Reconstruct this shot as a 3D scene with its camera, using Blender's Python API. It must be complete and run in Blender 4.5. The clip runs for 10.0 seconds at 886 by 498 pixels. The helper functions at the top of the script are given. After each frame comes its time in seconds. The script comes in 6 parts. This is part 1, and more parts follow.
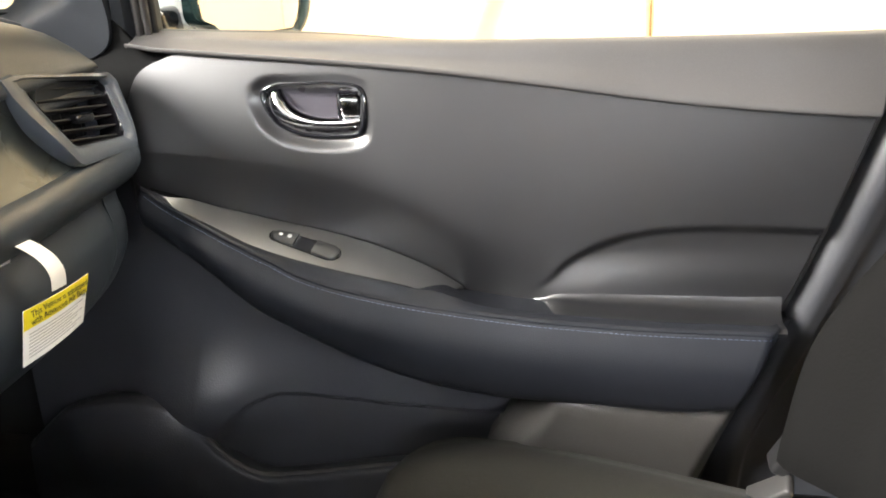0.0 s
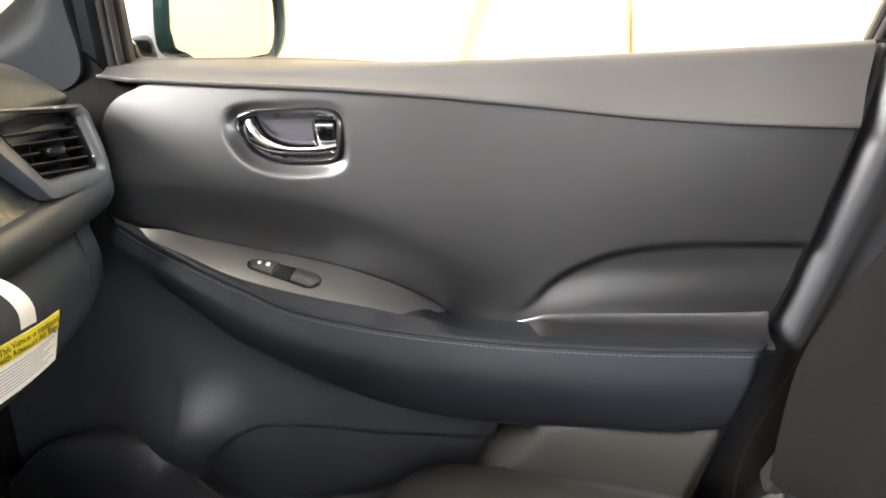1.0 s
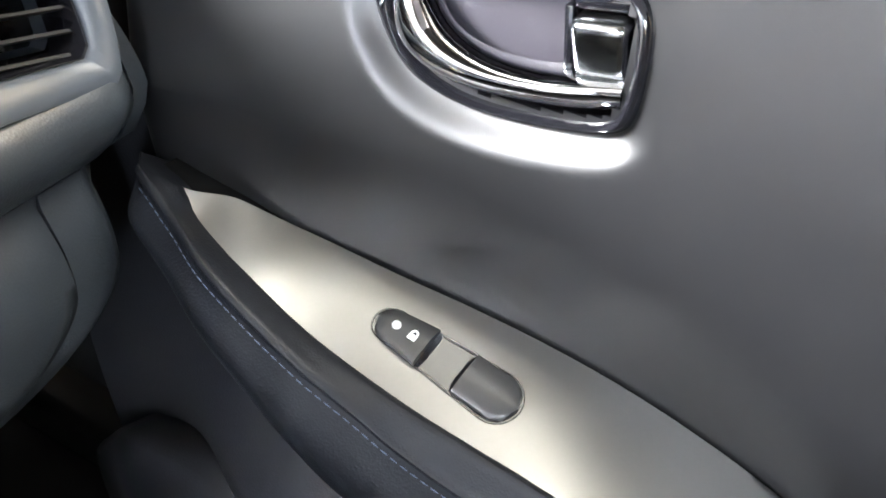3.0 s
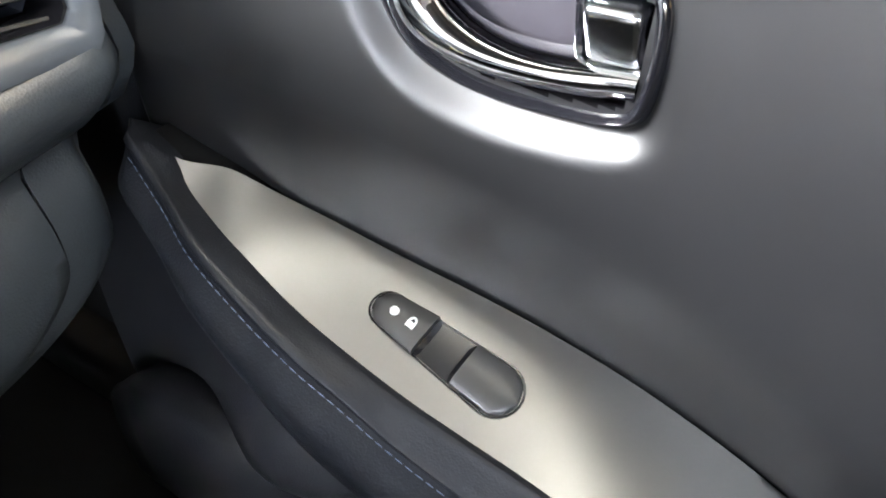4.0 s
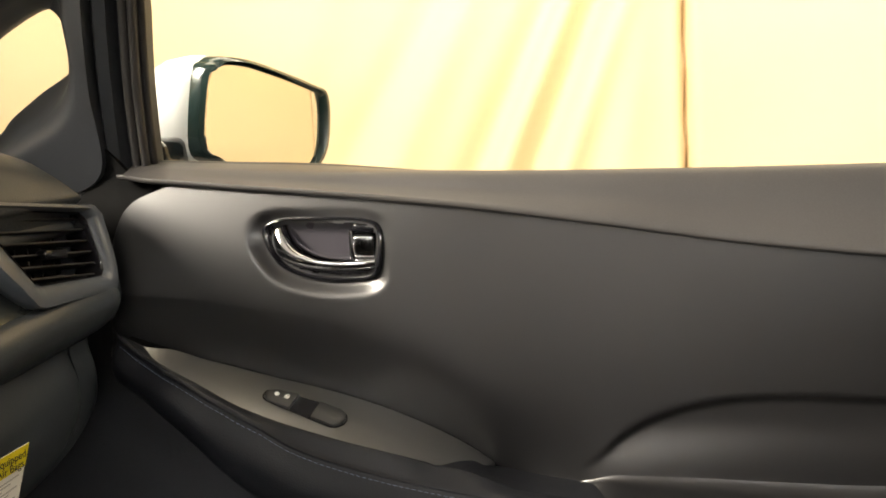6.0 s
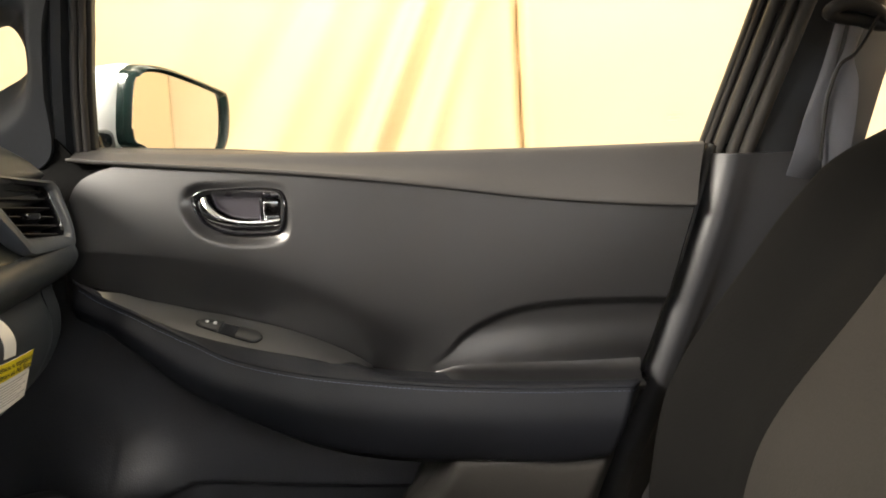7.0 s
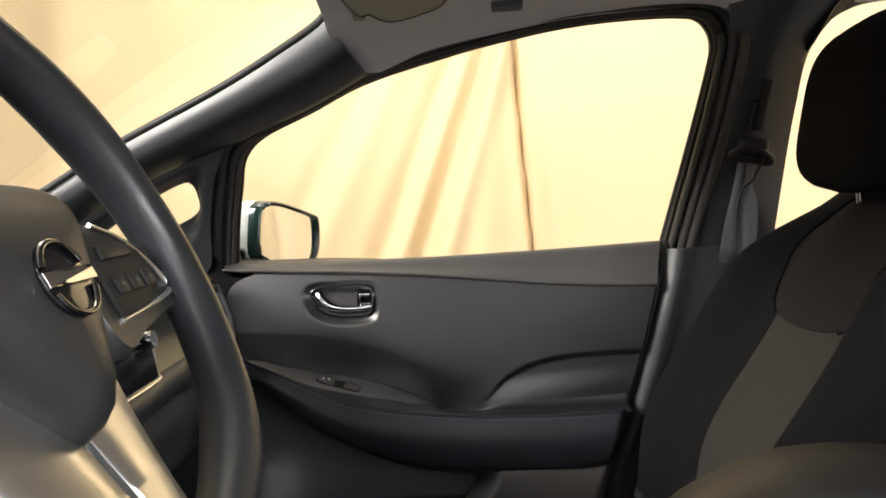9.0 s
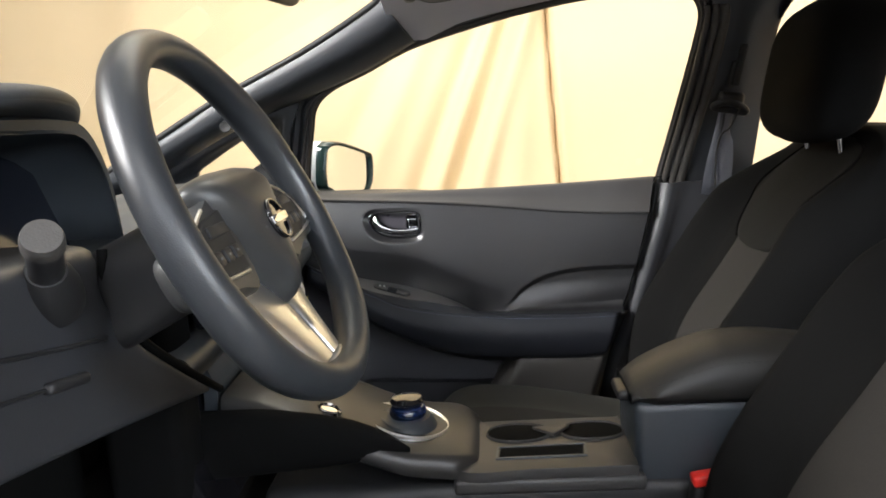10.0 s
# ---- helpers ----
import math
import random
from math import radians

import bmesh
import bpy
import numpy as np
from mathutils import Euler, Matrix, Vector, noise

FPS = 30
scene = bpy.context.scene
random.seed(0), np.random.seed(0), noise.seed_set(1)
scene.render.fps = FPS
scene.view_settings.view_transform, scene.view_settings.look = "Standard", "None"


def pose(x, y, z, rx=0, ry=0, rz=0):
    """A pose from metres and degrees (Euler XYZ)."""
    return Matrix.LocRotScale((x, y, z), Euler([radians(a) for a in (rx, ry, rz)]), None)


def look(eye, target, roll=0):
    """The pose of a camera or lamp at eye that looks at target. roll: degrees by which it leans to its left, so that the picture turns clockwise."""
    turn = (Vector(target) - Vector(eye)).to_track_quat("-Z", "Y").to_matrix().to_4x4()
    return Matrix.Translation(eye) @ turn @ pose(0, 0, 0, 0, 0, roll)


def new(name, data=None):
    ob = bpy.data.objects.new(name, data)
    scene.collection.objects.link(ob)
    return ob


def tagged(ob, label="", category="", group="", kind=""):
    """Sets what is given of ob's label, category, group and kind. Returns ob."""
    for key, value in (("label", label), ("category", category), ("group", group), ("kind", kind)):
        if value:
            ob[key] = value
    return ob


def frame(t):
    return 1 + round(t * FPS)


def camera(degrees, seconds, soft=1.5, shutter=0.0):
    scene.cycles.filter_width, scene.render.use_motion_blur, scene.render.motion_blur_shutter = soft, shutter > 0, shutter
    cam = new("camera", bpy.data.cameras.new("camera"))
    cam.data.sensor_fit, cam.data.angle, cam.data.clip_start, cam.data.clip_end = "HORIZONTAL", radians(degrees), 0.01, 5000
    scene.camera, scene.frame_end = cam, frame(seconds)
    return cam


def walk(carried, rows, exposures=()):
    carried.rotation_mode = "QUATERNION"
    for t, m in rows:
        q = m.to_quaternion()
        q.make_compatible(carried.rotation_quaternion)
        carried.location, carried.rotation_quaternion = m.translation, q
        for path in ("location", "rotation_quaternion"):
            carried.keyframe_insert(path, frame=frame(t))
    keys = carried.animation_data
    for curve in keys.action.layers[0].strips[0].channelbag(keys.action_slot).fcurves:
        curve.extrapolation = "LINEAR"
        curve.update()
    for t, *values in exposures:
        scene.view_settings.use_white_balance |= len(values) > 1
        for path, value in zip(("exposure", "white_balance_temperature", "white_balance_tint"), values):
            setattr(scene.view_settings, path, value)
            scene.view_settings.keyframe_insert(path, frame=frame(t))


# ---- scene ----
LENS = 60.5
cam = camera(LENS, 10.0, soft=1.8)
PATH = [
    (0, (0.3033, 0.0353, 1.1139), (0.0101, 1.8574, 0.3431), -1.99),
    (0.5, (0.3074, 0.0404, 1.1103), (0.0259, 1.8764, 0.3689), -3.01),
    (1, (0.3126, 0.0501, 1.1126), (0.0419, 1.8949, 0.3892), -3.37),
    (1.5, (0.3114, 0.1228, 1.1045), (-0.0965, 1.9635, 0.4369), -4.21),
    (2, (0.2993, 0.3083, 1.0939), (-0.4111, 2.0331, 0.3724), -4.87),
    (2.5, (0.2180, 0.4672, 1.0604), (-0.6913, 2.0211, 0.1893), -4.70),
    (3, (0.1720, 0.5953, 1.0446), (-0.7494, 1.9397, -0.1145), -4.88),
    (3.2, (0.1656, 0.6357, 1.0519), (-0.7673, 1.8650, -0.2203), -5.22),
    (4.3, (0.1631, 0.6230, 1.0553), (-0.7370, 1.8248, -0.2659), -5.44),
    (4.5, (0.1676, 0.5985, 1.0511), (-0.7175, 1.9134, -0.1685), -3.43),
    (5, (0.2231, 0.4751, 1.0695), (-0.6196, 2.1090, 0.2820), 0.59),
    (5.5, (0.2720, 0.3352, 1.0725), (-0.3973, 2.1738, 0.6585), -1.48),
    (5.7, (0.2755, 0.2680, 1.0706), (-0.2745, 2.1484, 0.6687), -1.75),
    (6.8, (0.3020, -0.0803, 1.0888), (0.2621, 1.8864, 0.7274), -1.40),
    (7, (0.2975, -0.1243, 1.0743), (0.2897, 1.8366, 0.6808), -1.20),
    (7.5, (0.3036, -0.2235, 1.0805), (0.3394, 1.7449, 0.7278), -1.78),
    (8, (0.2861, -0.3222, 1.0814), (0.2705, 1.6491, 0.7442), -3.13),
    (8.5, (0.2542, -0.4181, 1.1231), (0.2782, 1.5749, 0.9575), -3.70),
    (9, (0.2383, -0.5666, 1.1360), (0.2179, 1.4267, 0.9739), -3.48),
    (9.5, (0.2130, -0.7331, 1.1608), (0.2268, 1.2415, 0.8431), -2.92),
    (10, (0.2520, -0.9045, 1.1954), (0.1254, 1.0579, 0.8308), -3.67),
]

walk(cam, [(t, look(eye, target, roll)) for t, eye, target, roll in PATH],
     exposures=[(0.0, 1.7, 6350, 10), (1.0, 1.7, 6350, 10), (1.5, 1.65, 6400, 10), (2.5, 2.15, 6050, 10), (3.2, 2.2, 5850, 10), (4.5, 1.92, 5850, 10),
                (5.0, 1.5, 5900, 10), (5.5, 0.68, 7300, 10), (7.0, 0.52, 7000, 10), (8.0, 0.58, 6800, 10), (8.5, 0.15, 6900, 10),
                (9.0, 0.05, 6450, 10), (9.5, 0.08, 6200, 10), (10.0, 0.2, 6050, 10)])


# ---------------------------------------------------------------- light
world = bpy.data.worlds.new("world")
scene.world = world
world.use_nodes = True
bg = world.node_tree.nodes["Background"]
bg.inputs[0].default_value = (0.9, 0.93, 1.0, 1)
bg.inputs[1].default_value = 0.02


def area_lamp(name, eye, target, sx, sy, watts, colour, label="unseen lamp added to light the car and the workshop", spread=180):
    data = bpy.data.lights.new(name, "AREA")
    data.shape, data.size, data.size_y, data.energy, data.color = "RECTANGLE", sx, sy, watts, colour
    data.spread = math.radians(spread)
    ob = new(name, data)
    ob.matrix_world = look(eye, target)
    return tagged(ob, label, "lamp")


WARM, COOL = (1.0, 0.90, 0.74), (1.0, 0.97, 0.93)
# None of these lamps is seen; each is added to light a surface.
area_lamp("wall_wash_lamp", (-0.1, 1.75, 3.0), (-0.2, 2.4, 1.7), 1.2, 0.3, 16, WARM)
area_lamp("driver_wall_fill", (1.8, -3.9, 3.3), (1.8, -4.5, 2.3), 5.4, 0.3, 250, (0.97, 0.98, 1.0))
area_lamp("overhead_fill_lamp", (0.3, 1.45, 3.39), (0.3, 1.46, 0.0), 3.0, 1.0, 38, WARM)
# Added fill from behind the car, for the dash and the door.
area_lamp("rear_fill_lamp", (3.0, -2.4, 1.95), (0.0, 0.6, 0.95), 1.2, 0.5, 90, (0.92, 0.97, 1.0), "unseen lamp added behind the car to light dash and door")
area_lamp("floor_fill_lamp", (0.3, -2.3, 3.3), (0.3, -2.2, 0.0), 1.6, 0.5, 30, COOL)
area_lamp("windscreen_fill_lamp", (-2.5, -1.1, 2.9), (-0.1, 0.6, 0.9), 1.5, 1.0, 66, (1.0, 0.95, 0.88), spread=80)
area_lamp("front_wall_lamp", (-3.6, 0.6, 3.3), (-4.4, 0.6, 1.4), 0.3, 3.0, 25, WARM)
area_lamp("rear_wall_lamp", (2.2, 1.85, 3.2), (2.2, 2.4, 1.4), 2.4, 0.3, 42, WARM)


# ---------------------------------------------------------------- materials
def surface(name, colour, rough=0.5, metal=0.0, vary=0.12, scale=6.0, fine=180.0, bump=0.25, grain="noise",
            rough_vary=0.08, coat=0.0, depth=0.0006, spec=0.5, sheen=0.0):
    """A painted, moulded, woven or sewn surface: broad unevenness, fine grain, relief."""
    m = bpy.data.materials.new(name)
    m.use_nodes = True
    nt = m.node_tree
    b = nt.nodes["Principled BSDF"]
    tc = nt.nodes.new("ShaderNodeTexCoord")
    big = nt.nodes.new("ShaderNodeTexNoise")
    big.inputs["Scale"].default_value = scale
    big.inputs["Detail"].default_value = 4
    nt.links.new(tc.outputs["Object"], big.inputs["Vector"])
    if grain == "noise":
        small = nt.nodes.new("ShaderNodeTexNoise")
        small.inputs["Detail"].default_value = 3
        out = small.outputs[0]
    elif grain == "leather":
        small = nt.nodes.new("ShaderNodeTexVoronoi")
        small.feature = "F1"
        out = small.outputs["Distance"]
    else:
        small = nt.nodes.new("ShaderNodeTexWave")
        small.inputs["Distortion"].default_value = 1.5
        small.inputs["Detail"].default_value = 2
        out = small.outputs[1]
    small.inputs["Scale"].default_value = fine
    nt.links.new(tc.outputs["Object"], small.inputs["Vector"])
    add = nt.nodes.new("ShaderNodeMath")
    add.operation = "MULTIPLY_ADD"
    add.inputs[1].default_value = 0.35
    nt.links.new(out, add.inputs[0])
    nt.links.new(big.outputs[0], add.inputs[2])
    ramp = nt.nodes.new("ShaderNodeMapRange")
    ramp.inputs[1].default_value, ramp.inputs[2].default_value = 0.35, 0.9
    ramp.inputs[3].default_value, ramp.inputs[4].default_value = 1 - vary, 1 + vary
    nt.links.new(add.outputs[0], ramp.inputs[0])
    mul = nt.nodes.new("ShaderNodeVectorMath")
    mul.operation = "SCALE"
    mul.inputs[0].default_value = colour
    nt.links.new(ramp.outputs[0], mul.inputs["Scale"])
    nt.links.new(mul.outputs[0], b.inputs["Base Color"])
    rr = nt.nodes.new("ShaderNodeMapRange")
    rr.inputs[1].default_value, rr.inputs[2].default_value = 0.3, 0.7
    rr.inputs[3].default_value, rr.inputs[4].default_value = max(0.02, rough - rough_vary), min(1, rough + rough_vary)
    nt.links.new(big.outputs[0], rr.inputs[0])
    nt.links.new(rr.outputs[0], b.inputs["Roughness"])
    b.inputs["Metallic"].default_value = metal
    b.inputs["Specular IOR Level"].default_value = spec
    b.inputs["Coat Weight"].default_value = coat
    b.inputs["Coat Roughness"].default_value = 0.08
    b.inputs["Sheen Weight"].default_value = sheen
    b.inputs["Sheen Roughness"].default_value = 0.5
    if bump > 0:
        bp = nt.nodes.new("ShaderNodeBump")
        bp.inputs["Strength"].default_value = bump
        bp.inputs["Distance"].default_value = depth
        nt.links.new(out, bp.inputs["Height"])
        nt.links.new(bp.outputs[0], b.inputs["Normal"])
    return m


def glass_sheet(name, tint=(0.94, 0.97, 0.95), amount=1.0):
    """A clear pane: light goes straight through, with the gloss of its face."""
    m = bpy.data.materials.new(name)
    m.use_nodes = True
    nt = m.node_tree
    nt.nodes.clear()
    out = nt.nodes.new("ShaderNodeOutputMaterial")
    tr = nt.nodes.new("ShaderNodeBsdfTransparent")
    tr.inputs[0].default_value = (*tint, 1)
    gl = nt.nodes.new("ShaderNodeBsdfGlossy")
    gl.inputs["Roughness"].default_value = 0.02
    fr = nt.nodes.new("ShaderNodeFresnel")
    fr.inputs[0].default_value = 1.2
    mx = nt.nodes.new("ShaderNodeMixShader")
    k = nt.nodes.new("ShaderNodeMath")
    k.operation = "MULTIPLY"
    k.inputs[1].default_value = amount
    nt.links.new(fr.outputs[0], k.inputs[0])
    nt.links.new(k.outputs[0], mx.inputs[0])
    nt.links.new(tr.outputs[0], mx.inputs[1])
    nt.links.new(gl.outputs[0], mx.inputs[2])
    nt.links.new(mx.outputs[0], out.inputs[0])
    return m


M = dict(
    panel=surface("door panel soft plastic", (0.0072, 0.0072, 0.0080), 0.36, spec=0.9, rough_vary=0.03, grain="leather", fine=900, bump=0.05, depth=0.0003),
    trim=surface("upper trim hard plastic", (0.040, 0.038, 0.037), 0.52, spec=0.35, grain="leather", fine=700, bump=0.3, depth=0.0003),
    leather=surface("black leatherette", (0.0092, 0.0102, 0.0135), 0.46, spec=0.26, grain="leather", fine=800, bump=0.4, depth=0.0003),
    plate=surface("satin grey switch plate", (0.27, 0.265, 0.260), 0.32, vary=0.05, scale=14, fine=600, bump=0.0, metal=0.92, rough_vary=0.02),
    lower=surface("lower door hard plastic", (0.038, 0.039, 0.045), 0.40, grain="leather", fine=500, bump=0.4, depth=0.0004),
    pocket=surface("grey lower door insert", (0.050, 0.047, 0.044), 0.5, grain="leather", fine=500, bump=0.4, depth=0.0004),
    gloss=surface("piano black", (0.008, 0.008, 0.010), 0.12, vary=0.05, bump=0.0, coat=0.6),
    black=surface("black plastic", (0.015, 0.015, 0.016), 0.45, fine=400, bump=0.15),
    rubber=surface("black rubber seal", (0.012, 0.012, 0.012), 0.6, fine=300, bump=0.15),
    chrome=surface("chrome", (0.80, 0.80, 0.82), 0.07, metal=1.0, vary=0.02, rough_vary=0.03, bump=0.0),
    keycap=surface("satin grey key cap", (0.075, 0.075, 0.075), 0.32, rough_vary=0.03, metal=0.6, vary=0.05, fine=500, bump=0.03),
    visor=surface("grey visor cloth", (0.34, 0.34, 0.31), 0.9, vary=0.08, fine=1200, bump=0.3),
    satin=surface("satin silver", (0.88, 0.88, 0.88), 0.33, rough_vary=0.03, metal=1.0, vary=0.04, bump=0.03, fine=500),
    dash=surface("dashboard soft plastic", (0.032, 0.0385, 0.0465), 0.42, grain="leather", fine=700, bump=0.35, depth=0.0003),
    dashtop=surface("dashboard top", (0.034, 0.040, 0.047), 0.5, grain="leather", fine=600, bump=0.4, depth=0.0004),
    dashtrim=surface("dark satin dashboard trim", (0.034, 0.040, 0.040), 0.28, vary=0.08, scale=9, fine=700, bump=0.0, metal=0.3, rough_vary=0.02),
    bezel=surface("grey vent bezel", (0.062, 0.072, 0.088), 0.38, rough_vary=0.04, vary=0.05, fine=500, bump=0.1),
    pillar=surface("pillar trim plastic", (0.034, 0.037, 0.042), 0.36, rough_vary=0.04, grain="leather", fine=600, bump=0.3, depth=0.0003),
    headliner=surface("light grey headliner cloth", (0.60, 0.60, 0.65), 0.95, vary=0.08, fine=1200, bump=0.4, sheen=0.2),
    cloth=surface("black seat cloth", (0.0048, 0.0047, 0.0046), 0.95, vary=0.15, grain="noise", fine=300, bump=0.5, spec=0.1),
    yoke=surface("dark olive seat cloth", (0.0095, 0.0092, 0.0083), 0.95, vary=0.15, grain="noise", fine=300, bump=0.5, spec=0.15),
    # Lighter than the backrest cloth: the light on the cushion is in its colour.
    cushion=surface("olive cushion cloth lightened as lit", (0.027, 0.026, 0.022), 0.95, vary=0.15, grain="noise", fine=300, bump=0.5, spec=0.2, sheen=0.05),
    insert=surface("grey brown seat insert", (0.022, 0.0202, 0.018), 0.95, vary=0.18, grain="noise", fine=300, bump=0.6, spec=0.2),
    lid=surface("dark grey armrest leatherette", (0.012, 0.0117, 0.011), 0.5, grain="leather", fine=700, bump=0.3, depth=0.0003),
    wheel=surface("black wheel leather", (0.022, 0.0245, 0.028), 0.36, grain="leather", fine=900, bump=0.35, depth=0.0003),
    hub=surface("grey black hub cover", (0.027, 0.028, 0.0285), 0.38, grain="leather", fine=900, bump=0.3, depth=0.0003),
    belt=surface("grey black seat belt webbing", (0.13, 0.138, 0.165), 0.6, grain="weave", fine=700, bump=0.5),
    console=surface("console grey plastic", (0.046, 0.044, 0.043), 0.42, grain="leather", fine=600, bump=0.3, depth=0.0003),
    carpet=surface("black carpet", (0.014, 0.014, 0.015), 0.97, vary=0.3, scale=30, fine=900, bump=0.9, depth=0.002),
    white=surface("white tag card", (0.82, 0.82, 0.80), 0.5, vary=0.03, bump=0.0),
    yellow=surface("yellow tag print", (0.80, 0.68, 0.02), 0.5, vary=0.03, bump=0.0),
    ink=surface("black print", (0.02, 0.02, 0.02), 0.6, vary=0.02, bump=0.0),
    grey_ink=surface("grey print", (0.45, 0.45, 0.45), 0.6, vary=0.02, bump=0.0),
    thread=surface("blue grey thread", (0.075, 0.10, 0.16), 0.6, vary=0.1, bump=0.0),
    thread2=surface("dark grey thread", (0.008, 0.0078, 0.0075), 0.8, vary=0.1, bump=0.0),
    icon=surface("white icon print", (0.75, 0.75, 0.74), 0.5, vary=0.02, bump=0.0),
    knob_metal=surface("grey knob metal", (0.36, 0.37, 0.38), 0.2, metal=1.0, vary=0.03, rough_vary=0.03, bump=0.0),
    dark_chrome=surface("dark chrome", (0.28, 0.28, 0.29), 0.08, metal=1.0, vary=0.02, rough_vary=0.03, bump=0.0),
    mirror=surface("mirror", (0.90, 0.91, 0.92), 0.02, metal=1.0, vary=0.01, rough_vary=0.01, bump=0.0),
    paint=surface("white car paint", (0.72, 0.74, 0.74), 0.15, rough_vary=0.03, vary=0.02, bump=0.0, coat=0.8),
    teal=surface("dark green tinted plastic", (0.010, 0.026, 0.025), 0.15, rough_vary=0.03, vary=0.05, bump=0.0, coat=0.4),
    curtain=surface("cream canvas wall covering", (0.75, 0.588, 0.370), 0.9, vary=0.05, scale=1.2, fine=300, bump=0.15, depth=0.002),
    concrete=surface("grey workshop floor", (0.20, 0.195, 0.19), 0.6, vary=0.2, scale=1.5, fine=60, bump=0.2, depth=0.002),
    ceiling=surface("pale workshop ceiling", (0.68, 0.685, 0.70), 0.9, vary=0.06, scale=1.0, fine=90, bump=0.2),
    # Near-black puts the shade of gaps and recesses into the colour.
    well=surface("near-black of shaded gaps and black padding", (0.0035, 0.0035, 0.0035), 0.9, fine=300, bump=0.15, spec=0.1),
    knee=surface("knee panel hard plastic", (0.028, 0.029, 0.033), 0.45, grain="leather", fine=700, bump=0.35, depth=0.0003),
    cover=surface("satin grey console cover", (0.046, 0.045, 0.044), 0.36, vary=0.08, scale=9, fine=700, bump=0.04, metal=0.3, rough_vary=0.03),
    blue=surface("translucent blue ring", (0.002, 0.010, 0.045), 0.06, vary=0.05, bump=0.0, coat=0.8),
    red=surface("red release button", (0.75, 0.03, 0.02), 0.35, vary=0.03, bump=0.0),
    screen=surface("dark display glass", (0.01, 0.012, 0.016), 0.08, vary=0.02, bump=0.0),
    glass=glass_sheet("window glass", amount=0.6),
    screen_glass=glass_sheet("windscreen glass", amount=0.12),
)


def lit_screen(name, low, high, strength):
    """A display that gives off light, one colour running into the other."""
    m = bpy.data.materials.new(name)
    m.use_nodes = True
    nt = m.node_tree
    b = nt.nodes["Principled BSDF"]
    tc = nt.nodes.new("ShaderNodeTexCoord")
    sep = nt.nodes.new("ShaderNodeSeparateXYZ")
    nt.links.new(tc.outputs["Generated"], sep.inputs[0])
    mix = nt.nodes.new("ShaderNodeMix")
    mix.data_type = "RGBA"
    nt.links.new(sep.outputs[2], mix.inputs[0])
    mix.inputs[6].default_value, mix.inputs[7].default_value = (*low, 1), (*high, 1)
    nt.links.new(mix.outputs[2], b.inputs["Emission Color"])
    b.inputs["Emission Strength"].default_value = strength
    b.inputs["Base Color"].default_value = (0.01, 0.01, 0.012, 1)
    b.inputs["Roughness"].default_value = 0.1
    return m


M["gauge"] = lit_screen("lit gauge display", (0.02, 0.10, 0.30), (0.03, 0.06, 0.12), 0.012)


# ---------------------------------------------------------------- mesh helpers
def curve1(xs, ys):
    """A smooth line through the given values, as a function."""
    xs, ys = np.array(xs, float), np.array(ys, float)
    h = np.diff(xs)
    dl = np.diff(ys) / h
    m = np.zeros(len(xs))
    m[1:-1] = np.where(dl[:-1] * dl[1:] > 0, 2 * dl[:-1] * dl[1:] / np.where(dl[:-1] + dl[1:] == 0, 1, dl[:-1] + dl[1:]), 0)
    m[0], m[-1] = dl[0], dl[-1]

    def f(x):
        x = min(max(x, xs[0]), xs[-1])
        i = min(int(np.searchsorted(xs, x, side="right")) - 1, len(h) - 1)
        t = (x - xs[i]) / h[i]
        return float((2 * t ** 3 - 3 * t * t + 1) * ys[i] + (t ** 3 - 2 * t * t + t) * h[i] * m[i]
                     + (3 * t * t - 2 * t ** 3) * ys[i + 1] + (t ** 3 - t * t) * h[i] * m[i + 1])
    return f


def smooth(t):
    t = min(1.0, max(0.0, t))
    return t * t * (3 - 2 * t)


def spline(pts, n, closed=False):
    """n points along a smooth line through pts."""
    p = [np.array(q, float) for q in pts]
    k = len(p)
    segs = k if closed else k - 1
    out = []
    for j in range(n):
        s = j * segs / (n if closed else n - 1)
        i = min(int(s), segs - 1)
        t = s - i
        a, b, c, d = (p[(i - 1) % k], p[i % k], p[(i + 1) % k], p[(i + 2) % k]) if closed else \
                     (p[max(i - 1, 0)], p[i], p[min(i + 1, k - 1)], p[min(i + 2, k - 1)])
        out.append(tuple(0.5 * (2 * b + (c - a) * t + (2 * a - 5 * b + 4 * c - d) * t * t + (3 * b - a - 3 * c + d) * t ** 3)))
    return out


def mesh(name, verts, faces, smooth_shade=True, sharp=None):
    me = bpy.data.meshes.new(name)
    me.from_pydata([tuple(v) for v in verts], [], faces)
    me.validate()
    bm = bmesh.new()
    bm.from_mesh(me)
    bmesh.ops.recalc_face_normals(bm, faces=bm.faces)
    if sharp:
        for e in bm.edges:
            if len(e.link_faces) == 2 and e.calc_face_angle(0) > radians(sharp):
                e.smooth = False
    for f in bm.faces:
        f.smooth = smooth_shade
    bm.to_mesh(me)
    bm.free()
    return me


def from_bm(name, bm, smooth_shade=True, sharp=35):
    bmesh.ops.recalc_face_normals(bm, faces=bm.faces)
    for e in bm.edges:
        if len(e.link_faces) == 2 and e.calc_face_angle(0) > radians(sharp):
            e.smooth = False
    for f in bm.faces:
        f.smooth = smooth_shade
    me = bpy.data.meshes.new(name)
    bm.to_mesh(me)
    bm.free()
    return me


